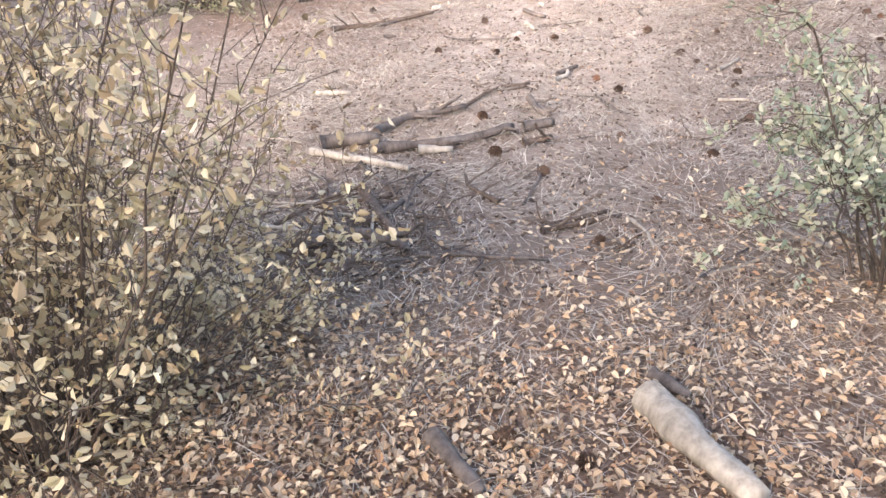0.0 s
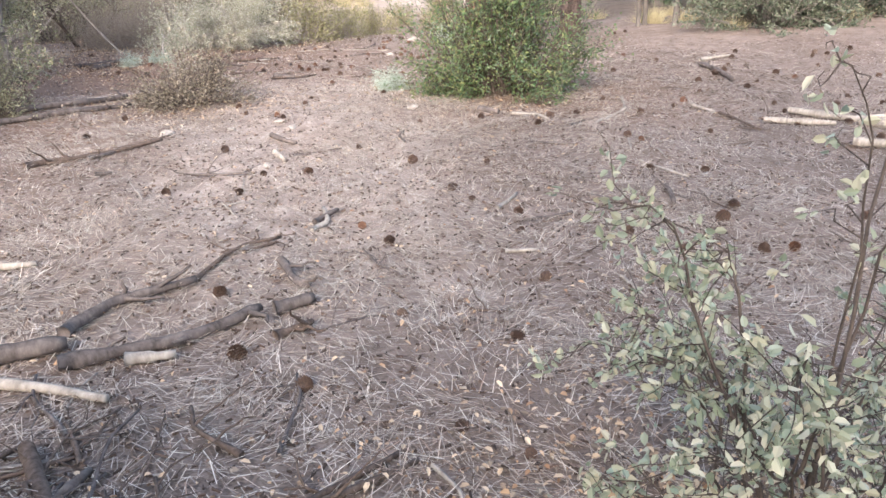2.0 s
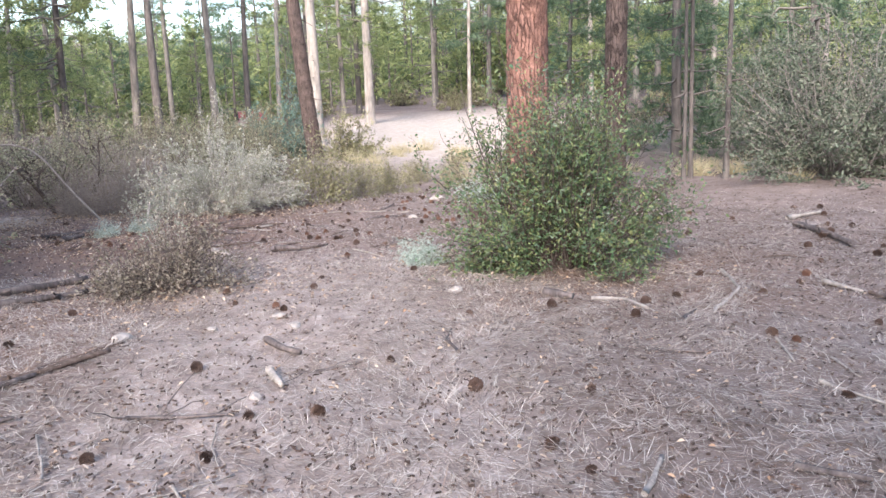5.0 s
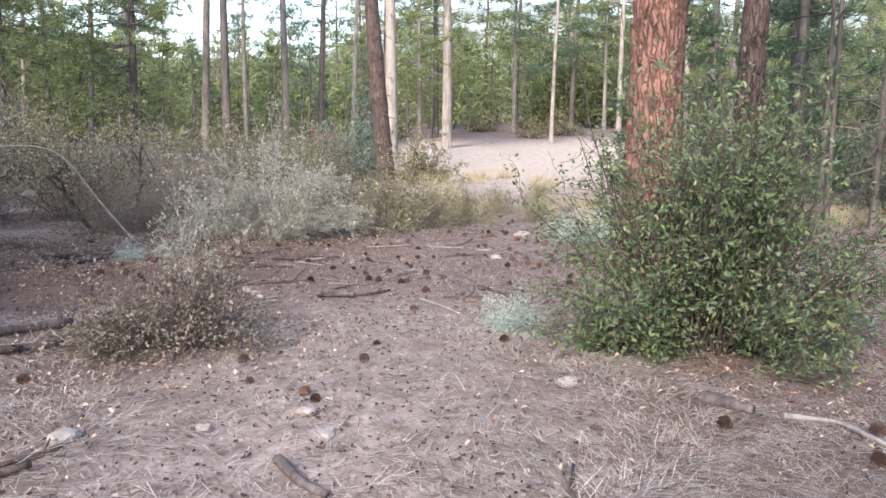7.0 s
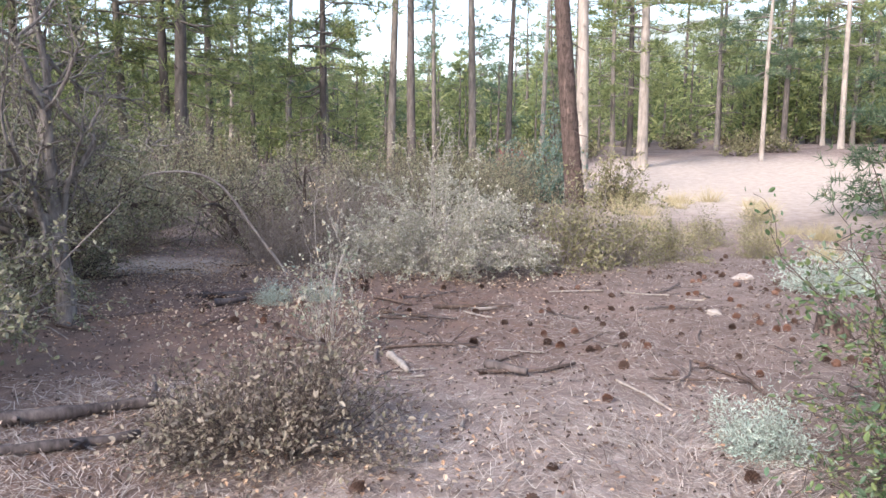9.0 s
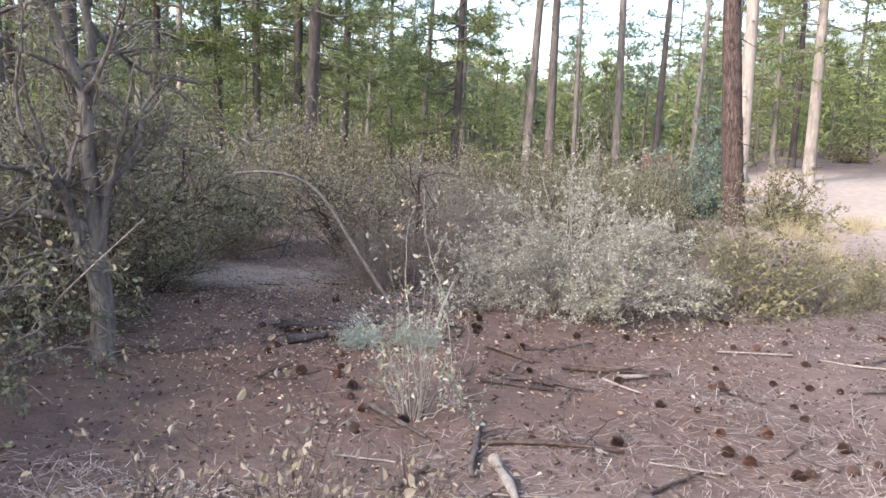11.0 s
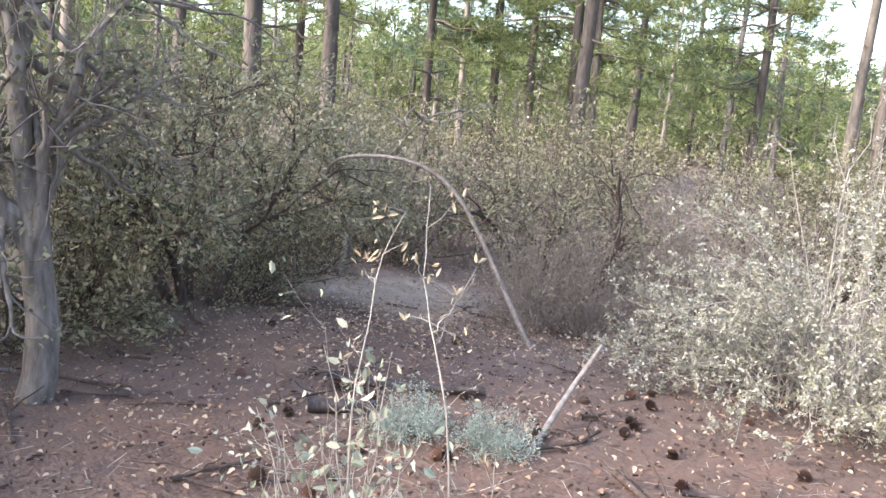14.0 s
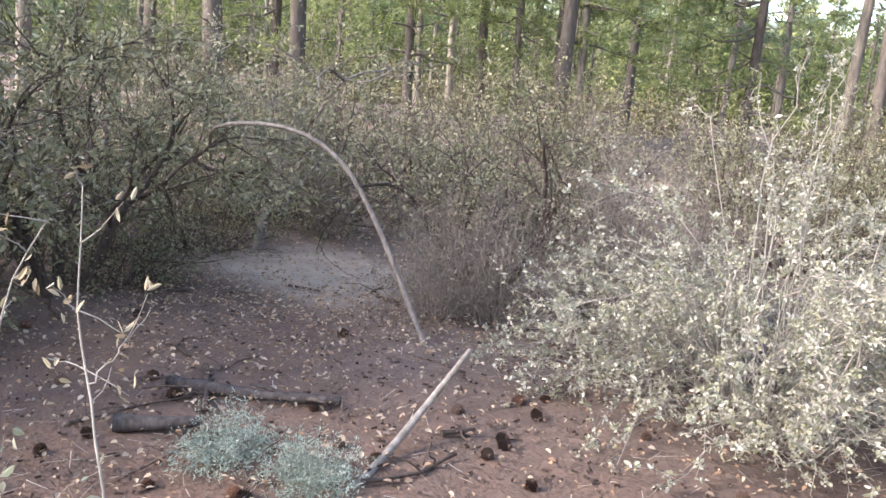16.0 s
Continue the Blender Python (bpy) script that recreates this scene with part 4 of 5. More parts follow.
def stick(points, radius, kind, lift=0.0):
    name, label, category = KINDS[kind]
    r = np.random.default_rng(int(abs(points[0][0] * 997 + points[0][1] * 131) * 10))
    pts = np.array([(x, y, 0.0) for x, y in points])
    origin = pts.mean(0)
    s = np.r_[0, np.cumsum(np.linalg.norm(np.diff(pts, axis=0), axis=1))]
    n = max(7, int(s[-1] / 0.07))
    t = np.linspace(0, s[-1], n)
    p = np.stack([np.interp(t, s, pts[:, c]) for c in range(3)], 1)
    p[:, :2] += np.cumsum(r.normal(0, 0.008, (n, 2)), 0) * min(1.0, s[-1])
    p[:, 2] = height(p[:, 0], p[:, 1]) + radius * 0.75 + 0.012 + lift * np.linspace(0, 1, n)
    rad = np.interp(np.linspace(0, 1, n), [0, 1], [1.05, 0.7]) * radius * (1 + r.normal(0, 0.11, n))
    g = Geo()
    tube(g, p - [*origin[:2], 0], rad, 9 if radius > 0.02 else 6)
    if kind == "twig" or (kind == "log" and s[-1] > 0.4):
        for _ in range(2 if s[-1] < 0.5 else 4):
            k = p[r.integers(1, n - 1)] - [*origin[:2], 0]
            d = r.normal(0, 1, 3) * [1, 1, 0.25]
            d[2] = abs(d[2])
            tube(g, wander(k, k + unit(d) * r.uniform(0.08, 0.3), 5, 0.03, r), np.linspace(radius * 0.5, radius * 0.2, 5), 5, False)
    z0 = gz(origin[0], origin[1])
    g.points = [q - [0, 0, z0] for q in g.points]
    ob = new(name, g.mesh(name, M_STICK[kind]))
    ob.matrix_basis = pose(origin[0], origin[1], z0)
    return tagged(ob, label, category, category + "s on the ground")


stick([(-1.33, 4.26), (-0.99, 4.39)], 0.046, "log")
stick([(-0.99, 4.22), (-0.6, 4.37), (-0.2, 4.68)], 0.034, "log")
stick([(-0.13, 4.62), (0.06, 4.71)], 0.037, "log")
stick([(-1.36, 4.18), (-1.03, 4.07), (-0.74, 3.94)], 0.026, "pale")
stick([(-1.04, 4.5), (-0.94, 4.82), (-0.55, 5.02)], 0.030, "log")
stick([(-0.73, 4.23), (-0.53, 4.26)], 0.030, "pale")
stick([(-1.72, 5.38), (-1.41, 5.44)], 0.022, "pale")
stick([(-0.55, 5.06), (-0.35, 5.48), (-0.13, 5.63)], 0.013, "twig")
stick([(-0.12, 4.36), (0.05, 4.47)], 0.022, "twig")
stick([(-2.09, 7.6), (-1.81, 7.82), (-1.47, 8.14), (-1.19, 8.43)], 0.023, "twig")
stick([(-0.82, 3.17), (-0.69, 3.43)], 0.021, "log")
stick([(0.0, 3.1), (0.16, 3.21), (0.35, 3.33)], 0.014, "twig")
stick([(0.31, 2.94), (0.41, 3.03)], 0.013, "twig")
stick([(4.93, 8.41), (5.2, 7.76), (5.75, 7.68)], 0.039, "pale")
stick([(5.16, 7.61), (5.34, 7.23)], 0.05, "pale")
stick([(4.62, 6.98), (4.98, 6.71)], 0.045, "pale")
stick([(0.34, 1.91), (0.47, 1.66), (0.57, 1.48)], 0.056, "pale")
stick([(0.37, 2.06), (0.47, 1.94)], 0.024, "log")
stick([(-0.32, 1.73), (-0.15, 1.5)], 0.031, "log")
stick([(0.0, 3.14), (0.32, 3.37)], 0.013, "twig")
stick([(-0.94, 3.61), (-0.63, 3.01)], 0.027, "twig")
stick([(-1.08, 3.0), (-0.83, 3.1), (-0.59, 2.93)], 0.033, "log")
stick([(0.07, 5.8), (0.18, 5.93), (0.17, 6.2)], 0.018, "pale")
stick([(-0.31, 5.43), (-0.13, 5.59)], 0.009, "twig")
stick([(1.63, 4.68), (1.67, 4.42)], 0.009, "pale")
stick([(0.76, 4.61), (0.8, 4.47), (0.96, 4.42)], 0.009, "twig")
stick([(1.15, 5.21), (1.33, 5.18)], 0.013, "pale")
stick([(-0.11, 5.27), (-0.02, 4.95), (0.05, 4.87)], 0.026, "log")
stick([(-0.19, 7.89), (-0.11, 7.59)], 0.024, "pale")
stick([(-0.24, 8.52), (-0.13, 8.32), (-0.03, 8.21)], 0.023, "log")
stick([(2.15, 8.9), (2.39, 8.82), (2.41, 8.44)], 0.017, "pale")
stick([(1.87, 9.15), (2.03, 8.96)], 0.035, "log")
stick([(-3.3, 9.9), (-2.44, 10.43), (-2.21, 10.67), (-1.94, 10.93)], 0.043, "log")
stick([(1.06, 12.32), (1.35, 11.92), (1.42, 11.3)], 0.012, "twig")
stick([(-0.95, 13.77), (-0.26, 13.96)], 0.020, "twig")
stick([(-0.94, 11.98), (-0.75, 11.61)], 0.026, "pale")
stick([(-0.3, 10.77), (-0.31, 11.03)], 0.010, "pale")
stick([(-2.91, 13.52), (-2.74, 13.8)], 0.036, "log")
stick([(-3.34, 14.22), (-3.06, 14.06), (-2.86, 13.93)], 0.017, "twig")
stick([(-3.71, 12.48), (-3.3, 12.36)], 0.012, "twig")
stick([(-3.25, 13.94), (-3.14, 14.13)], 0.017, "twig")
stick([(-2.01, 14.51), (-1.96, 14.68)], 0.012, "twig")
stick([(-1.54, 14.01), (-1.15, 13.79)], 0.017, "twig")
stick([(-0.6, 13.72), (-0.4, 13.83)], 0.018, "pale")
stick([(-1.81, 12.56), (-1.34, 12.18)], 0.016, "log")
stick([(-1.12, 12.19), (-0.76, 12.28), (-0.43, 12.34)], 0.013, "twig")
stick([(-1.14, 12.42), (-0.96, 11.81)], 0.02, "log")
stick([(-1.25, 11.52), (-1.2, 11.84), (-1.07, 11.76)], 0.012, "twig")
stick([(-0.3, 11.64), (0.05, 11.8), (0.24, 12.08)], 0.014, "twig")
stick([(-0.24, 11.89), (-0.04, 12.3)], 0.008, "twig")
stick([(0.33, 12.63), (0.54, 13.08)], 0.006, "twig")
stick([(-3.21, 13.95), (-2.48, 14.4)], 0.03, "log")
stick([(-1.37, 13.17), (-0.91, 13.26)], 0.012, "twig")
stick([(5.73, 11.9), (6.26, 11.99)], 0.03, "pale")
stick([(5.39, 11.22), (5.26, 10.07)], 0.035, "log")
stick([(4.16, 8.99), (4.21, 8.59)], 0.02, "pale")
stick([(4.25, 8.58), (4.23, 8.14), (4.22, 7.76)], 0.016, "twig")
stick([(3.64, 9.63), (3.43, 8.97), (2.87, 8.28)], 0.016, "pale")
stick([(2.5, 8.12), (2.73, 8.37)], 0.012, "log")
stick([(2.89, 7.63), (2.76, 7.25)], 0.009, "pale")
stick([(2.99, 7.26), (2.94, 6.94)], 0.007, "pale")
stick([(1.97, 6.06), (2.17, 5.86)], 0.018, "log")
stick([(2.53, 6.09), (2.4, 5.7)], 0.02, "log")
stick([(0.09, 5.93), (0.24, 6.12)], 0.02, "log")
stick([(-1.71, 7.9), (-1.53, 8.12)], 0.018, "log")
stick([(-1.56, 8.22), (-1.16, 8.64)], 0.012, "twig")
stick([(-1.53, 7.36), (-1.42, 7.41)], 0.016, "log")
stick([(-0.28, 11.78), (-0.02, 11.67)], 0.03, "log")
stick([(-3.0, 9.5), (-2.2, 10.09), (-1.84, 10.36)], 0.033, "log")
stick([(-0.88, 12.29), (-0.4, 12.35)], 0.012, "twig")
stick([(0.73, 11.89), (1.33, 11.91)], 0.008, "twig")
stick([(-1.35, 13.4), (-0.95, 13.36)], 0.02, "twig")
stick([(2.7, 6.94), (2.84, 6.38)], 0.012, "pale")
stick([(4.44, 8.05), (4.9, 7.63)], 0.034, "pale")
stick([(1.3, 6.01), (1.51, 6.31)], 0.014, "pale")
# a loose heap of dead twigs beside the path
for n in range(46):
    x, y, a, L = rng.normal(-0.78, 0.26), rng.normal(3.1, 0.3), rng.normal(2.4, 0.8), rng.uniform(0.12, 0.38)
    p1 = (x + L * math.cos(a), y + L * math.sin(a))
    a += rng.normal(0, 0.4)
    stick([(x, y), p1, (p1[0] + 0.6 * L * math.cos(a), p1[1] + 0.6 * L * math.sin(a))], rng.uniform(0.004, 0.013), ("twig", "log", "log", "pale", "twig")[n % 5], rng.uniform(0, 0.05))


for n in range(125):
    x0, x1, y0, y1 = ((-1.25, -0.45, 2.6, 3.7), (-2.0, 2.4, 2.4, 8.5), (1.6, 5.5, 4.5, 12.0), (-2.6, 2.2, 11.5, 16.0), (-4.8, -1.8, 12.6, 16.2))[(0, 1, 2, 3, 4, 1, 4, 3, 0, 3)[n % 10]]
    x, y, a, L = rng.uniform(x0, x1), rng.uniform(y0, y1), rng.uniform(0, 6.28), rng.uniform(0.08, 0.3)
    bend = rng.normal(0, 0.35)
    p1 = (x + L * math.cos(a), y + L * math.sin(a))
    stick([(x, y), p1, (p1[0] + L * math.cos(a + bend), p1[1] + L * math.sin(a + bend))], rng.uniform(0.004, 0.011), ("twig", "log", "twig", "pale")[n % 4])


def branch(name, points, r0, r1, mat, label):
    """A long bent branch through the given places."""
    pts = np.array(points)
    s = np.r_[0, np.cumsum(np.linalg.norm(np.diff(pts, axis=0), axis=1))]
    t = np.linspace(0, s[-1], 24)
    p = np.stack([np.interp(t, s, pts[:, c]) for c in range(3)], 1)
    for _ in range(3):
        p[1:-1] = (p[:-2] + p[1:-1] * 2 + p[2:]) / 4
    g = Geo()
    o = pts[0] * [1, 1, 0]
    tube(g, p - o, np.linspace(r0, r1, 24), 8)
    ob = new(name, g.mesh(name, mat))
    ob.matrix_basis = pose(*o)
    return tagged(ob, label, "branch")


branch("pale_branch", [(-1.84, 13.75, 0.0), (-1.93, 13.98, 0.02), (-2.0, 14.2, 0.06), (-2.05, 14.46, 0.17), (-2.03, 14.68, 0.36)], 0.020, 0.012, M_STICK["pale"], "bleached bent branch leaning out of the shrub")
branch("arching_branch", [(-2.82, 15.3, -0.02), (-3.05, 15.33, 0.24), (-3.29, 15.37, 0.52), (-3.48, 15.3, 0.85), (-3.6, 15.2, 1.06), (-3.85, 15.0, 1.17), (-4.3, 14.8, 1.12), (-4.9, 15.2, 0.8)],
       0.018, 0.009, M_TWIG_GREY, "long grey branch arching over to the dark oak")
branch("leaning_branch", [(-4.14, 12.69, 0.0), (-3.03, 11.52, 0.62), (-2.73, 11.81, 1.03)], 0.010, 0.004, M_TWIG_GREY, "pale dead branch leaning in the oak brush")


# ---- stump ----
def stump(x, y):
    ob = thing("tree_stump", x, y, "low dark weathered stump with a pale cut top", "stump", turn=15)
    g = Geo()
    a = np.arange(24) * 2 * np.pi / 24
    rows = []
    for z, k in ((-0.05, 1.25), (0.03, 1.1), (0.1, 1.0), (0.16, 0.97)):
        q = 0.12 * k * (1 + 0.07 * np.sin(5 * a + z * 9) + 0.04 * np.sin(11 * a))
        rows.append(np.stack([q * np.cos(a), q * np.sin(a), 0 * a + z], 1))
    i = np.arange(3)[:, None] * 24
    j = np.arange(24)[None]
    g.add(np.concatenate(rows), np.stack([i + j, i + (j + 1) % 24, i + 24 + (j + 1) % 24, i + 24 + j], -1).reshape(-1, 4))
    part("stump_bark", g.mesh("stump_bark", M_BARK_DARK), ob)
    g = Geo()
    top = rows[-1] * [0.97, 0.97, 1] + [0, 0, 0.002]
    g.add(np.concatenate([top, [[0, 0, 0.158]]]), [[24, k, (k + 1) % 24] for k in range(24)])
    part("cut_face", g.mesh("cut_face", M_STICK["log"]), ob, "pale cut face")


stump(2.3, 13.5)


# ---- stones ----
def stone(x, y, size, seed):
    bm = bmesh.new()
    bmesh.ops.create_icosphere(bm, subdivisions=3, radius=1)
    for v in bm.verts:
        k = 1 + 0.35 * noise.noise(v.co * 1.3 + Vector((seed, 0, 0))) + 0.1 * noise.noise(v.co * 4)
        v.co = Vector((v.co.x * 1.2, v.co.y * 0.8, v.co.z * 0.5)) * k * size
    me = bpy.data.meshes.new("stone")
    bm.to_mesh(me)
    bm.free()
    me.materials.append(M_STONE)
    ob = new("stone", me)
    ob.matrix_basis = pose(x, y, gz(x, y) + size * 0.2, 0, 0, seed * 47)
    tagged(ob, "pale half-buried stone in the litter", "stone", "stones")


for n, (x, y, s) in enumerate(((1.22, 9.46, 0.06), (-0.05, 8.79, 0.05), (-0.63, 8.92, 0.04), (-0.16, 9.05, 0.045), (-1.2, 8.78, 0.07), (-0.25, 7.5, 0.04), (1.5, 14.1, 0.06), (2.2, 16.3, 0.09))):
    stone(x, y, s, n + 1)


# ---- pine cones ----
def cone_mesh(seed, mat, opened):
    """A cone of spiralling scales round a core."""
    r = np.random.default_rng(seed)
    g = Geo()
    L, R = 0.085, 0.036
    tube(g, [(0, 0, -L / 2), (0, 0, 0), (0, 0, L / 2)], [R * 0.5, R * 0.55, 0.004], 8)
    for n in range(84):
        u = (n + 0.5) / 84
        a = n * 2.39996
        rad = R * math.sin(math.pi * (0.12 + 0.8 * u)) ** 0.7
        out = np.array([math.cos(a), math.sin(a), 0])
        side = np.array([-math.sin(a), math.cos(a), 0])
        b = out * rad * 0.45 + [0, 0, L * (u - 0.5)]
        tip = out * rad * opened * r.uniform(0.9, 1.1) + [0, 0, L * (u - 0.5) + 0.010]
        w = 0.010 * (0.6 + rad / R * 0.6)
        m = (b + tip) / 2 + [0, 0, 0.002]
        g.add([b - side * w * 0.5, b + side * w * 0.5, tip + side * w * 0.6, tip - side * w * 0.6, m + [0, 0, 0.005], tip + out * 0.003 + [0, 0, 0.004]],
              [[0, 1, 4], [1, 2, 4], [3, 0, 4], [2, 5, 4], [5, 3, 4], [0, 3, 1], [1, 3, 2]])
    return g.mesh("pine_cone", mat, False)


CONES = [cone_mesh(1, M_CONE, 1.15), cone_mesh(2, M_CONE, 1.4), cone_mesh(3, M_CONE_RED, 1.3)]


def pine_cone(x, y, kind=None, size=None):
    k = int(rng.integers(0, 6)) if kind is None else kind
    s = rng.uniform(0.5, 0.85) if size is None else size
    ob = new("pine_cone", CONES[(0, 1, 1, 0, 1, 2)[k]])
    ob.matrix_basis = pose(x, y, gz(x, y) + 0.03 * s, rng.uniform(60, 120), rng.uniform(-25, 25), rng.uniform(0, 360)) @ Matrix.Diagonal((s, s, s, 1))
    tagged(ob, "reddish-brown open pine cone on the ground" if k == 5 else "dark brown open pine cone on the ground", "pine cone", "pine cones on the ground")


for x, y in ((0.46, 4.48), (1.26, 4.8), (1.18, 6.26), (0.91, 7.27), (1.47, 7.04), (2.14, 4.98), (-0.27, 7.2), (0.52, 5.57), (2.49, 8.67), (-0.95, 6.87), (-0.4, 4.9),
             (2.99, 7.58), (5.97, 10.36), (-3.27, 15.06), (0.93, 4.15), (0.1, 9.96), (-0.1, 1.75), (0.15, 1.65), (0.55, 3.5), (0.25, 3.05), (0.75, 3.3), (0.0, 3.9),
             (2.25, 8.3), (-0.28, 4.25), (1.95, 5.35), (-3.1, 13.9), (-2.7, 14.3)):
    pine_cone(x, y)
for x0, x1, y0, y1, n in ((0.0, 2.6, 12.0, 16.6, 85), (-2.6, 0.2, 12.2, 15.4, 34), (1.6, 6.0, 4.5, 11.5, 36), (4.5, 8.5, 7.0, 13.5, 30), (-1.5, 1.5, 2.2, 8.5, 9), (-2.0, 1.5, 8.5, 12.5, 14), (2.0, 6.5, 15, 20, 18), (-5, -2, 12.5, 14.8, 10)):
    for _ in range(n):
        x, y = rng.uniform(x0, x1), rng.uniform(y0, y1)
        if (x - 2.5) ** 2 + (y - 10.55) ** 2 > 1.1:
            pine_cone(x, y, None, rng.uniform(0.45, 0.72) if y0 > 11 else None)


# ---- far red car, half hidden by the brush ----
def car(x, y, turn):
    ob = thing("parked_car", x, y, "red car parked far off behind the brush", "car", turn=turn)
    red = plain_material("red_paint", (0.27, 0.05, 0.04), (0.33, 0.07, 0.055), 3, 0.3)
    glass, n, l, p = material("car_glass")
    p.inputs["Base Color"].default_value, p.inputs["Roughness"].default_value = (0.03, 0.035, 0.04, 1), 0.05
    black = plain_material("tyre_rubber", (0.02, 0.02, 0.02), (0.04, 0.04, 0.04), 30, 0.9)
    chrome = plain_material("wheel_metal", (0.5, 0.5, 0.5), (0.6, 0.6, 0.6), 30, 0.3, 0.9)

    def loft(name, outline, width, mat, inset=0.0):
        bm = bmesh.new()
        rows = []
        for yy, k in ((-width, 1 - inset), (-width * 0.9, 1.0), (width * 0.9, 1.0), (width, 1 - inset)):
            cz = sum(q[1] for q in outline) / len(outline)
            rows.append([bm.verts.new((px * k, yy, cz + (pz - cz) * k)) for px, pz in outline])
        for a, b in zip(rows, rows[1:]):
            for i in range(len(outline)):
                j = (i + 1) % len(outline)
                bm.faces.new((a[i], a[j], b[j], b[i]))
        bm.faces.new(rows[0][::-1])
        bm.faces.new(rows[-1])
        bmesh.ops.recalc_face_normals(bm, faces=bm.faces)
        me = bpy.data.meshes.new(name)
        bm.to_mesh(me)
        bm.free()
        me.materials.append(mat)
        return part(name, me, ob)
    loft("body", [(-2.1, 0.35), (-2.15, 0.75), (-1.95, 0.95), (0.9, 0.98), (1.9, 0.82), (2.1, 0.65), (2.1, 0.35)], 0.85, red, 0.04)
    loft("cabin", [(-1.9, 0.95), (-1.55, 1.40), (-1.2, 1.44), (0.1, 1.42), (0.85, 0.98)], 0.74, red, 0.05)
    loft("side_window", [(-1.65, 1.0), (-1.4, 1.35), (0.0, 1.36), (0.6, 1.0)], 0.76, glass)
    for wx in (-1.35, 1.3):
        for wy in (-0.78, 0.78):
            g = Geo()
            a = np.linspace(0, 2 * np.pi, 25)
            tube(g, np.stack([0.24 * np.cos(a), 0 * a, 0.24 * np.sin(a)], 1), 0.085, 8, False)
            w = part("wheel", g.mesh("wheel", black), ob)
            w.location = (wx, wy, 0.32)
            g = Geo()
            tube(g, [(0, -0.05, 0), (0, 0, 0), (0, 0.05, 0)], [0.17, 0.19, 0.17], 14)
            part("rim", g.mesh("rim", chrome), w)


car(-2.55, 47.0, -84)
shrub("brush_clump", -2.55, 30.2, "dusky olive brush before the parked car", "bush", DUSKY, turn=160, size=0.8)


# ---- litter ----
def scatter(n, boxes):
    out = []
    total = sum(w for *_, w in boxes)
    for x0, x1, y0, y1, w in boxes:
        k = int(n * w / total)
        out.append(np.stack([rng.uniform(x0, x1, k), rng.uniform(y0, y1, k)], 1))
    p = np.concatenate(out)
    return p + rng.normal(0, 0.45, p.shape)


def needle_litter():
    p = scatter(390000, [(-2.2, 3, 7.4, 11.2, 3.2), (-2.5, 3.5, 1.6, 7, 5.5), (-2, 3, 0.2, 1.6, 0.7), (-3.0, 5.5, 7, 14, 4), (-4, 6, 14, 19, 0.8), (3.5, 8, 4, 13, 2.2), (-6, -2.5, 4, 10, 1.0)])
    keep = rng.uniform(0, 1, len(p)) < 0.45 + 0.55 * (np.sin(p[:, 0] * 2.1 + np.sin(p[:, 1] * 1.7) * 2) * np.sin(p[:, 1] * 2.6 + p[:, 0]) * 0.5 + 0.5)
    trodden = np.exp(-((p[:, 0] + 0.35) / 0.85) ** 2 - ((p[:, 1] - 8.6) / 2.8) ** 2)
    keep &= rng.uniform(0, 1, len(p)) > 0.75 * trodden
    p = p[keep & ((p[:, 1] < 11.3) | (p[:, 0] > -0.9 + 0.5 * np.sin(p[:, 1] * 3)) | (rng.uniform(0, 1, len(p)) < 0.15)) & ((p[:, 1] > 2.4) | (rng.uniform(0, 1, len(p)) < 0.35 + 0.25 * p[:, 1]))]
    a = 2.2 * np.sin(p[:, 0] * 2.3 + np.sin(p[:, 1] * 1.9)) + rng.normal(0.3, 0.85, len(p))
    d = np.stack([np.cos(a), np.sin(a), rng.normal(0.02, 0.13, len(p))], 1)
    L = rng.uniform(0.045, 0.15, len(p))
    base = np.c_[p, height(p[:, 0], p[:, 1]) + rng.uniform(0.002, 0.03, len(p)) * (0.5 + 0.5 * np.sin(p[:, 0] * 9 + np.sin(p[:, 1] * 7)) * np.sin(p[:, 1] * 8 + p[:, 0] * 3)) + 0.004]
    side = np.stack([-np.sin(a), np.cos(a), 0 * a], 1) * rng.uniform(0.0008, 0.0024, len(p))[:, None]
    tip = base + d * L[:, None]
    pts = np.stack([base - side, base + side, tip + side * 0.5, tip - side * 0.5], 1)
    i = np.arange(len(p))[:, None] * 4
    g = Geo()
    g.add(pts.reshape(-1, 3), i + [[0, 1, 2, 3]])
    tagged(new("needle_litter", g.mesh("needle_litter", M_NEEDLE, False)), "layer of dry fallen pine needles", "litter", kind="stuff")


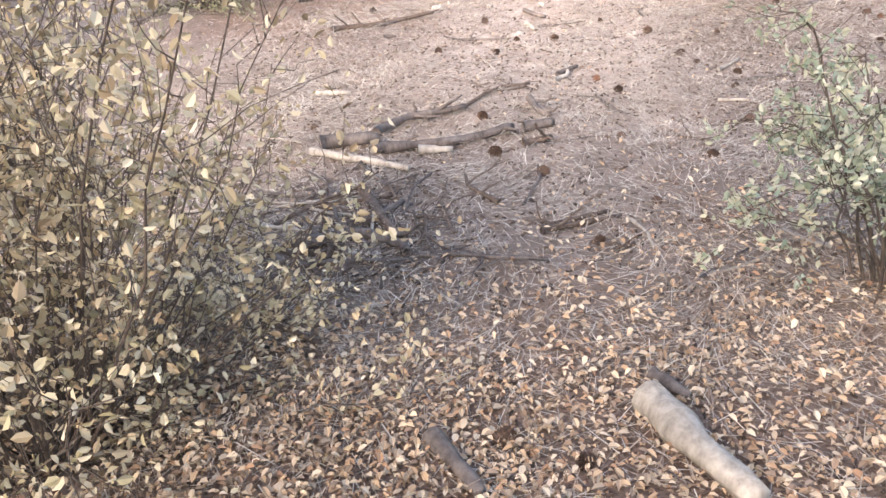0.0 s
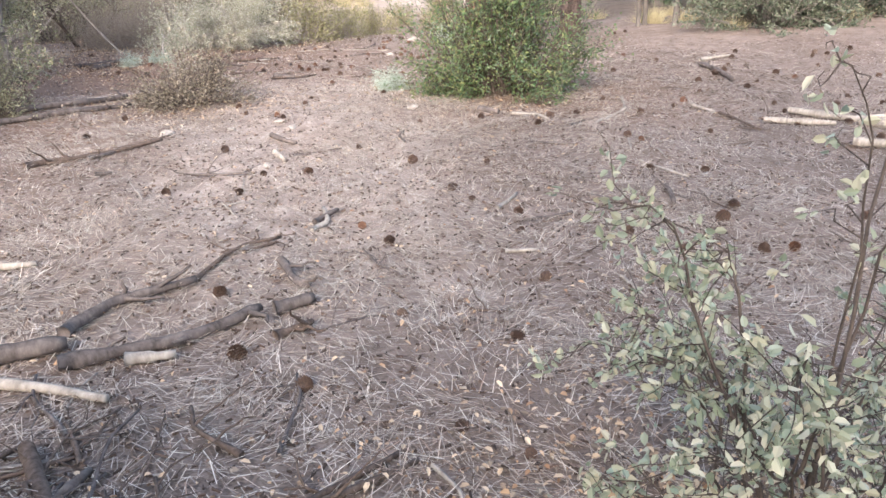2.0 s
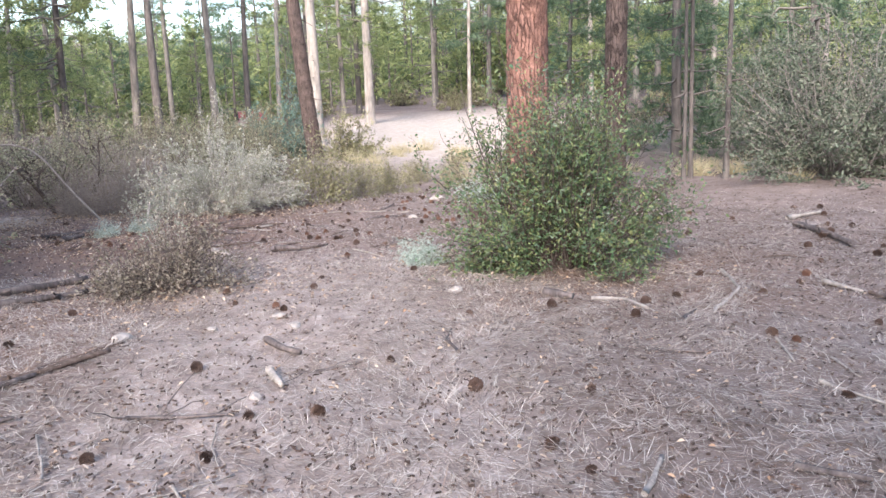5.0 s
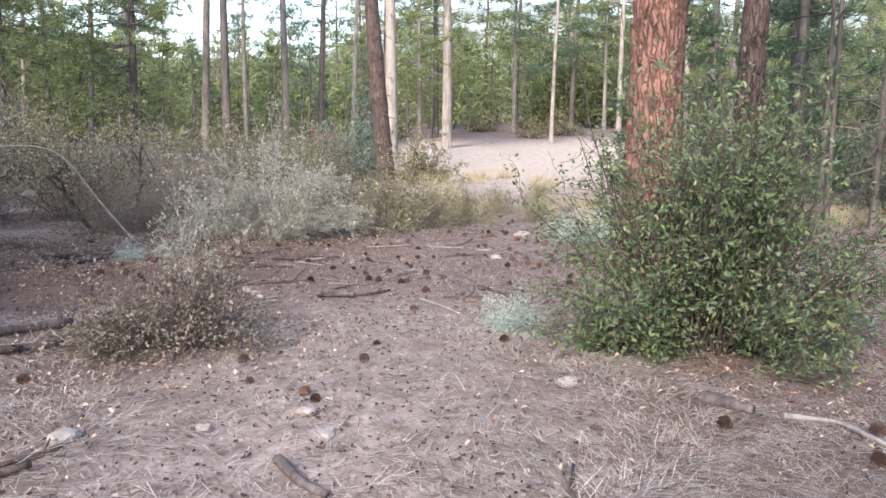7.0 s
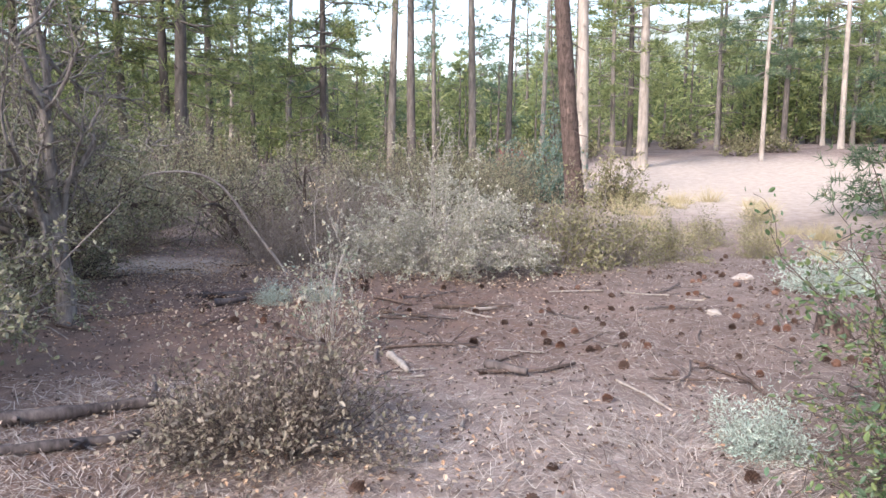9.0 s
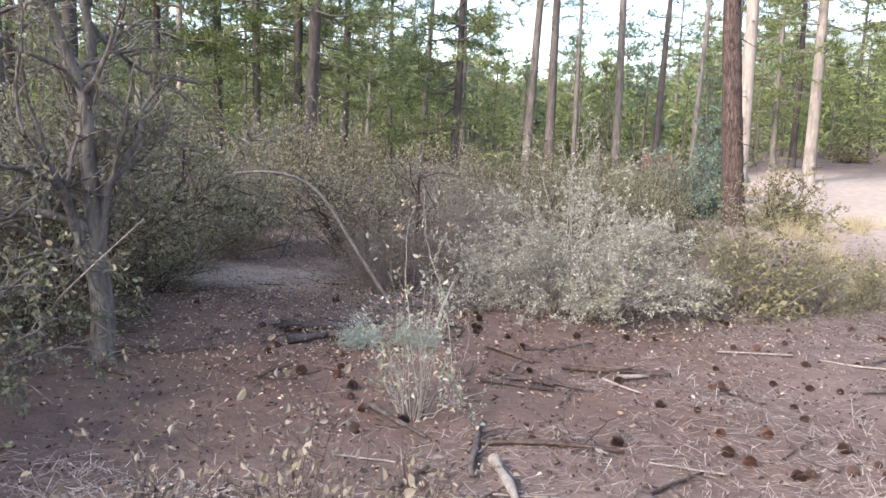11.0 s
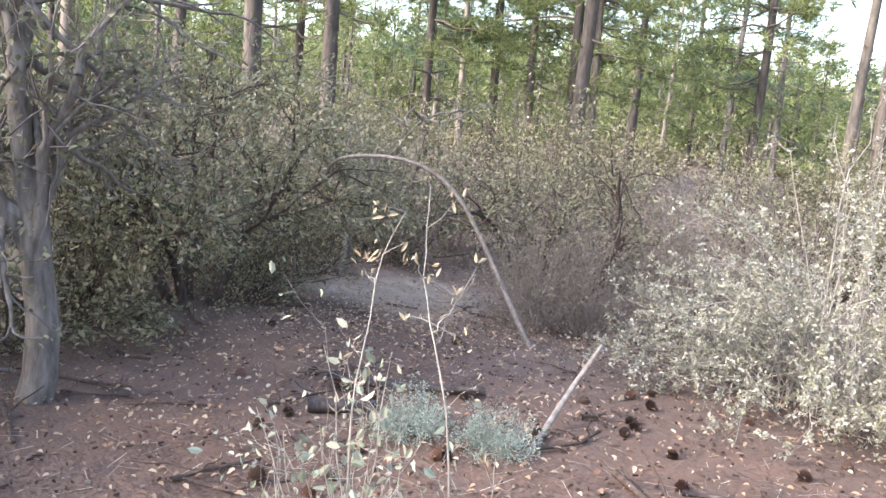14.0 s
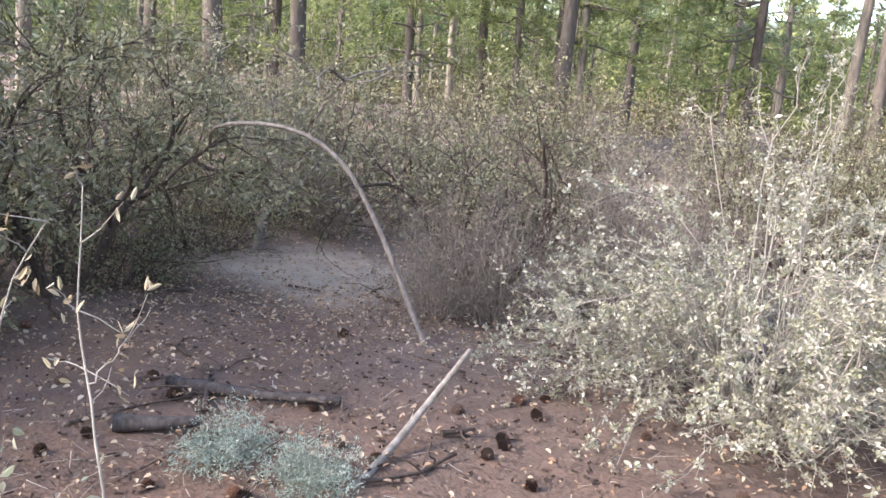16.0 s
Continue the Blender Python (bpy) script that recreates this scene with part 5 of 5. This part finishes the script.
def leaf_litter():
    heaps = ((-0.8, 1.3, 0.7, 0.7, 10000), (1.2, 2.2, 0.7, 0.8, 5500), (0.2, 1.2, 0.8, 0.6, 6500), (-3.0, 13.3, 1.1, 1.0, 2000), (-4.8, 17.5, 2.0, 1.3, 2500), (-4.0, 15.2, 0.9, 0.8, 3500), (-1.2, 10.4, 0.8, 0.7, 1500), (0.5, 6, 2.0, 3.0, 1200), (-1.2, 15.6, 1.3, 0.8, 1500), (2.4, 10.2, 1.0, 0.8, 900))
    p = np.concatenate([np.stack([rng.normal(x, sx, n), rng.normal(y, sy, n)], 1) for x, y, sx, sy, n in heaps])
    a = rng.uniform(0, 2 * np.pi, len(p))
    d = np.stack([np.cos(a), np.sin(a), rng.normal(0.1, 0.3, len(p))], 1)
    g = Geo()
    L = 0.011 + 0.029 * rng.uniform(0, 1, len(p)) ** 1.4
    n = len(p)
    base = np.c_[p, height(p[:, 0], p[:, 1]) + rng.uniform(0.012, 0.04, n)]
    side = unit(np.stack([-np.sin(a), np.cos(a), rng.normal(0, 0.35, n)], 1)) * (L * 0.28)[:, None]
    d = unit(d) * L[:, None]
    lift = np.array([0, 0, 0.006])
    pts = np.stack([base, base + d * 0.35 + side + lift, base + d * 0.75 + side * 0.8 + lift, base + d, base + d * 0.75 - side * 0.8 + lift, base + d * 0.35 - side + lift], 1)
    i = np.arange(n)[:, None] * 6
    g.add(pts.reshape(-1, 3), np.concatenate([i + [[0, 1, 2, 3]], i + [[0, 3, 4, 5]]]))
    tagged(new("leaf_litter", g.mesh("leaf_litter", M_LITTER, False)), "fallen tan oak leaves over the ground", "litter", kind="stuff")


def chip_litter():
    p = scatter(25000, [(-2.5, 3.5, 0.5, 8, 4), (-4, 6, 8, 18, 4), (3.5, 9, 4, 14, 1.6)])
    n = len(p)
    a = rng.uniform(0, 2 * np.pi, n)
    L, W = rng.uniform(0.004, 0.016, n), rng.uniform(0.002, 0.006, n)
    u = np.stack([np.cos(a), np.sin(a), rng.normal(0, 0.12, n)], 1) * L[:, None]
    v = np.stack([-np.sin(a), np.cos(a), 0 * a], 1) * W[:, None]
    c = np.c_[p, height(p[:, 0], p[:, 1]) + 0.012]
    top = np.array([0, 0, 0.008])
    pts = np.stack([c - u - v, c + u - v * 0.6, c + u + v * 0.6, c - u + v, c - u * 0.9 - v + top, c + u * 0.8 - v * 0.5 + top, c + u * 0.9 + v * 0.5 + top, c - u + v * 0.8 + top], 1)
    i = np.arange(n)[:, None] * 8
    g = Geo()
    g.add(pts.reshape(-1, 3), np.concatenate([i + [f] for f in ([4, 5, 6, 7], [0, 1, 5, 4], [1, 2, 6, 5], [2, 3, 7, 6], [3, 0, 4, 7])]))
    tagged(new("bark_chips", g.mesh("bark_chips", M_CHIP, False)), "scattered chips of bark and broken twigs", "litter", kind="stuff")


needle_litter()
leaf_litter()
chip_litter()
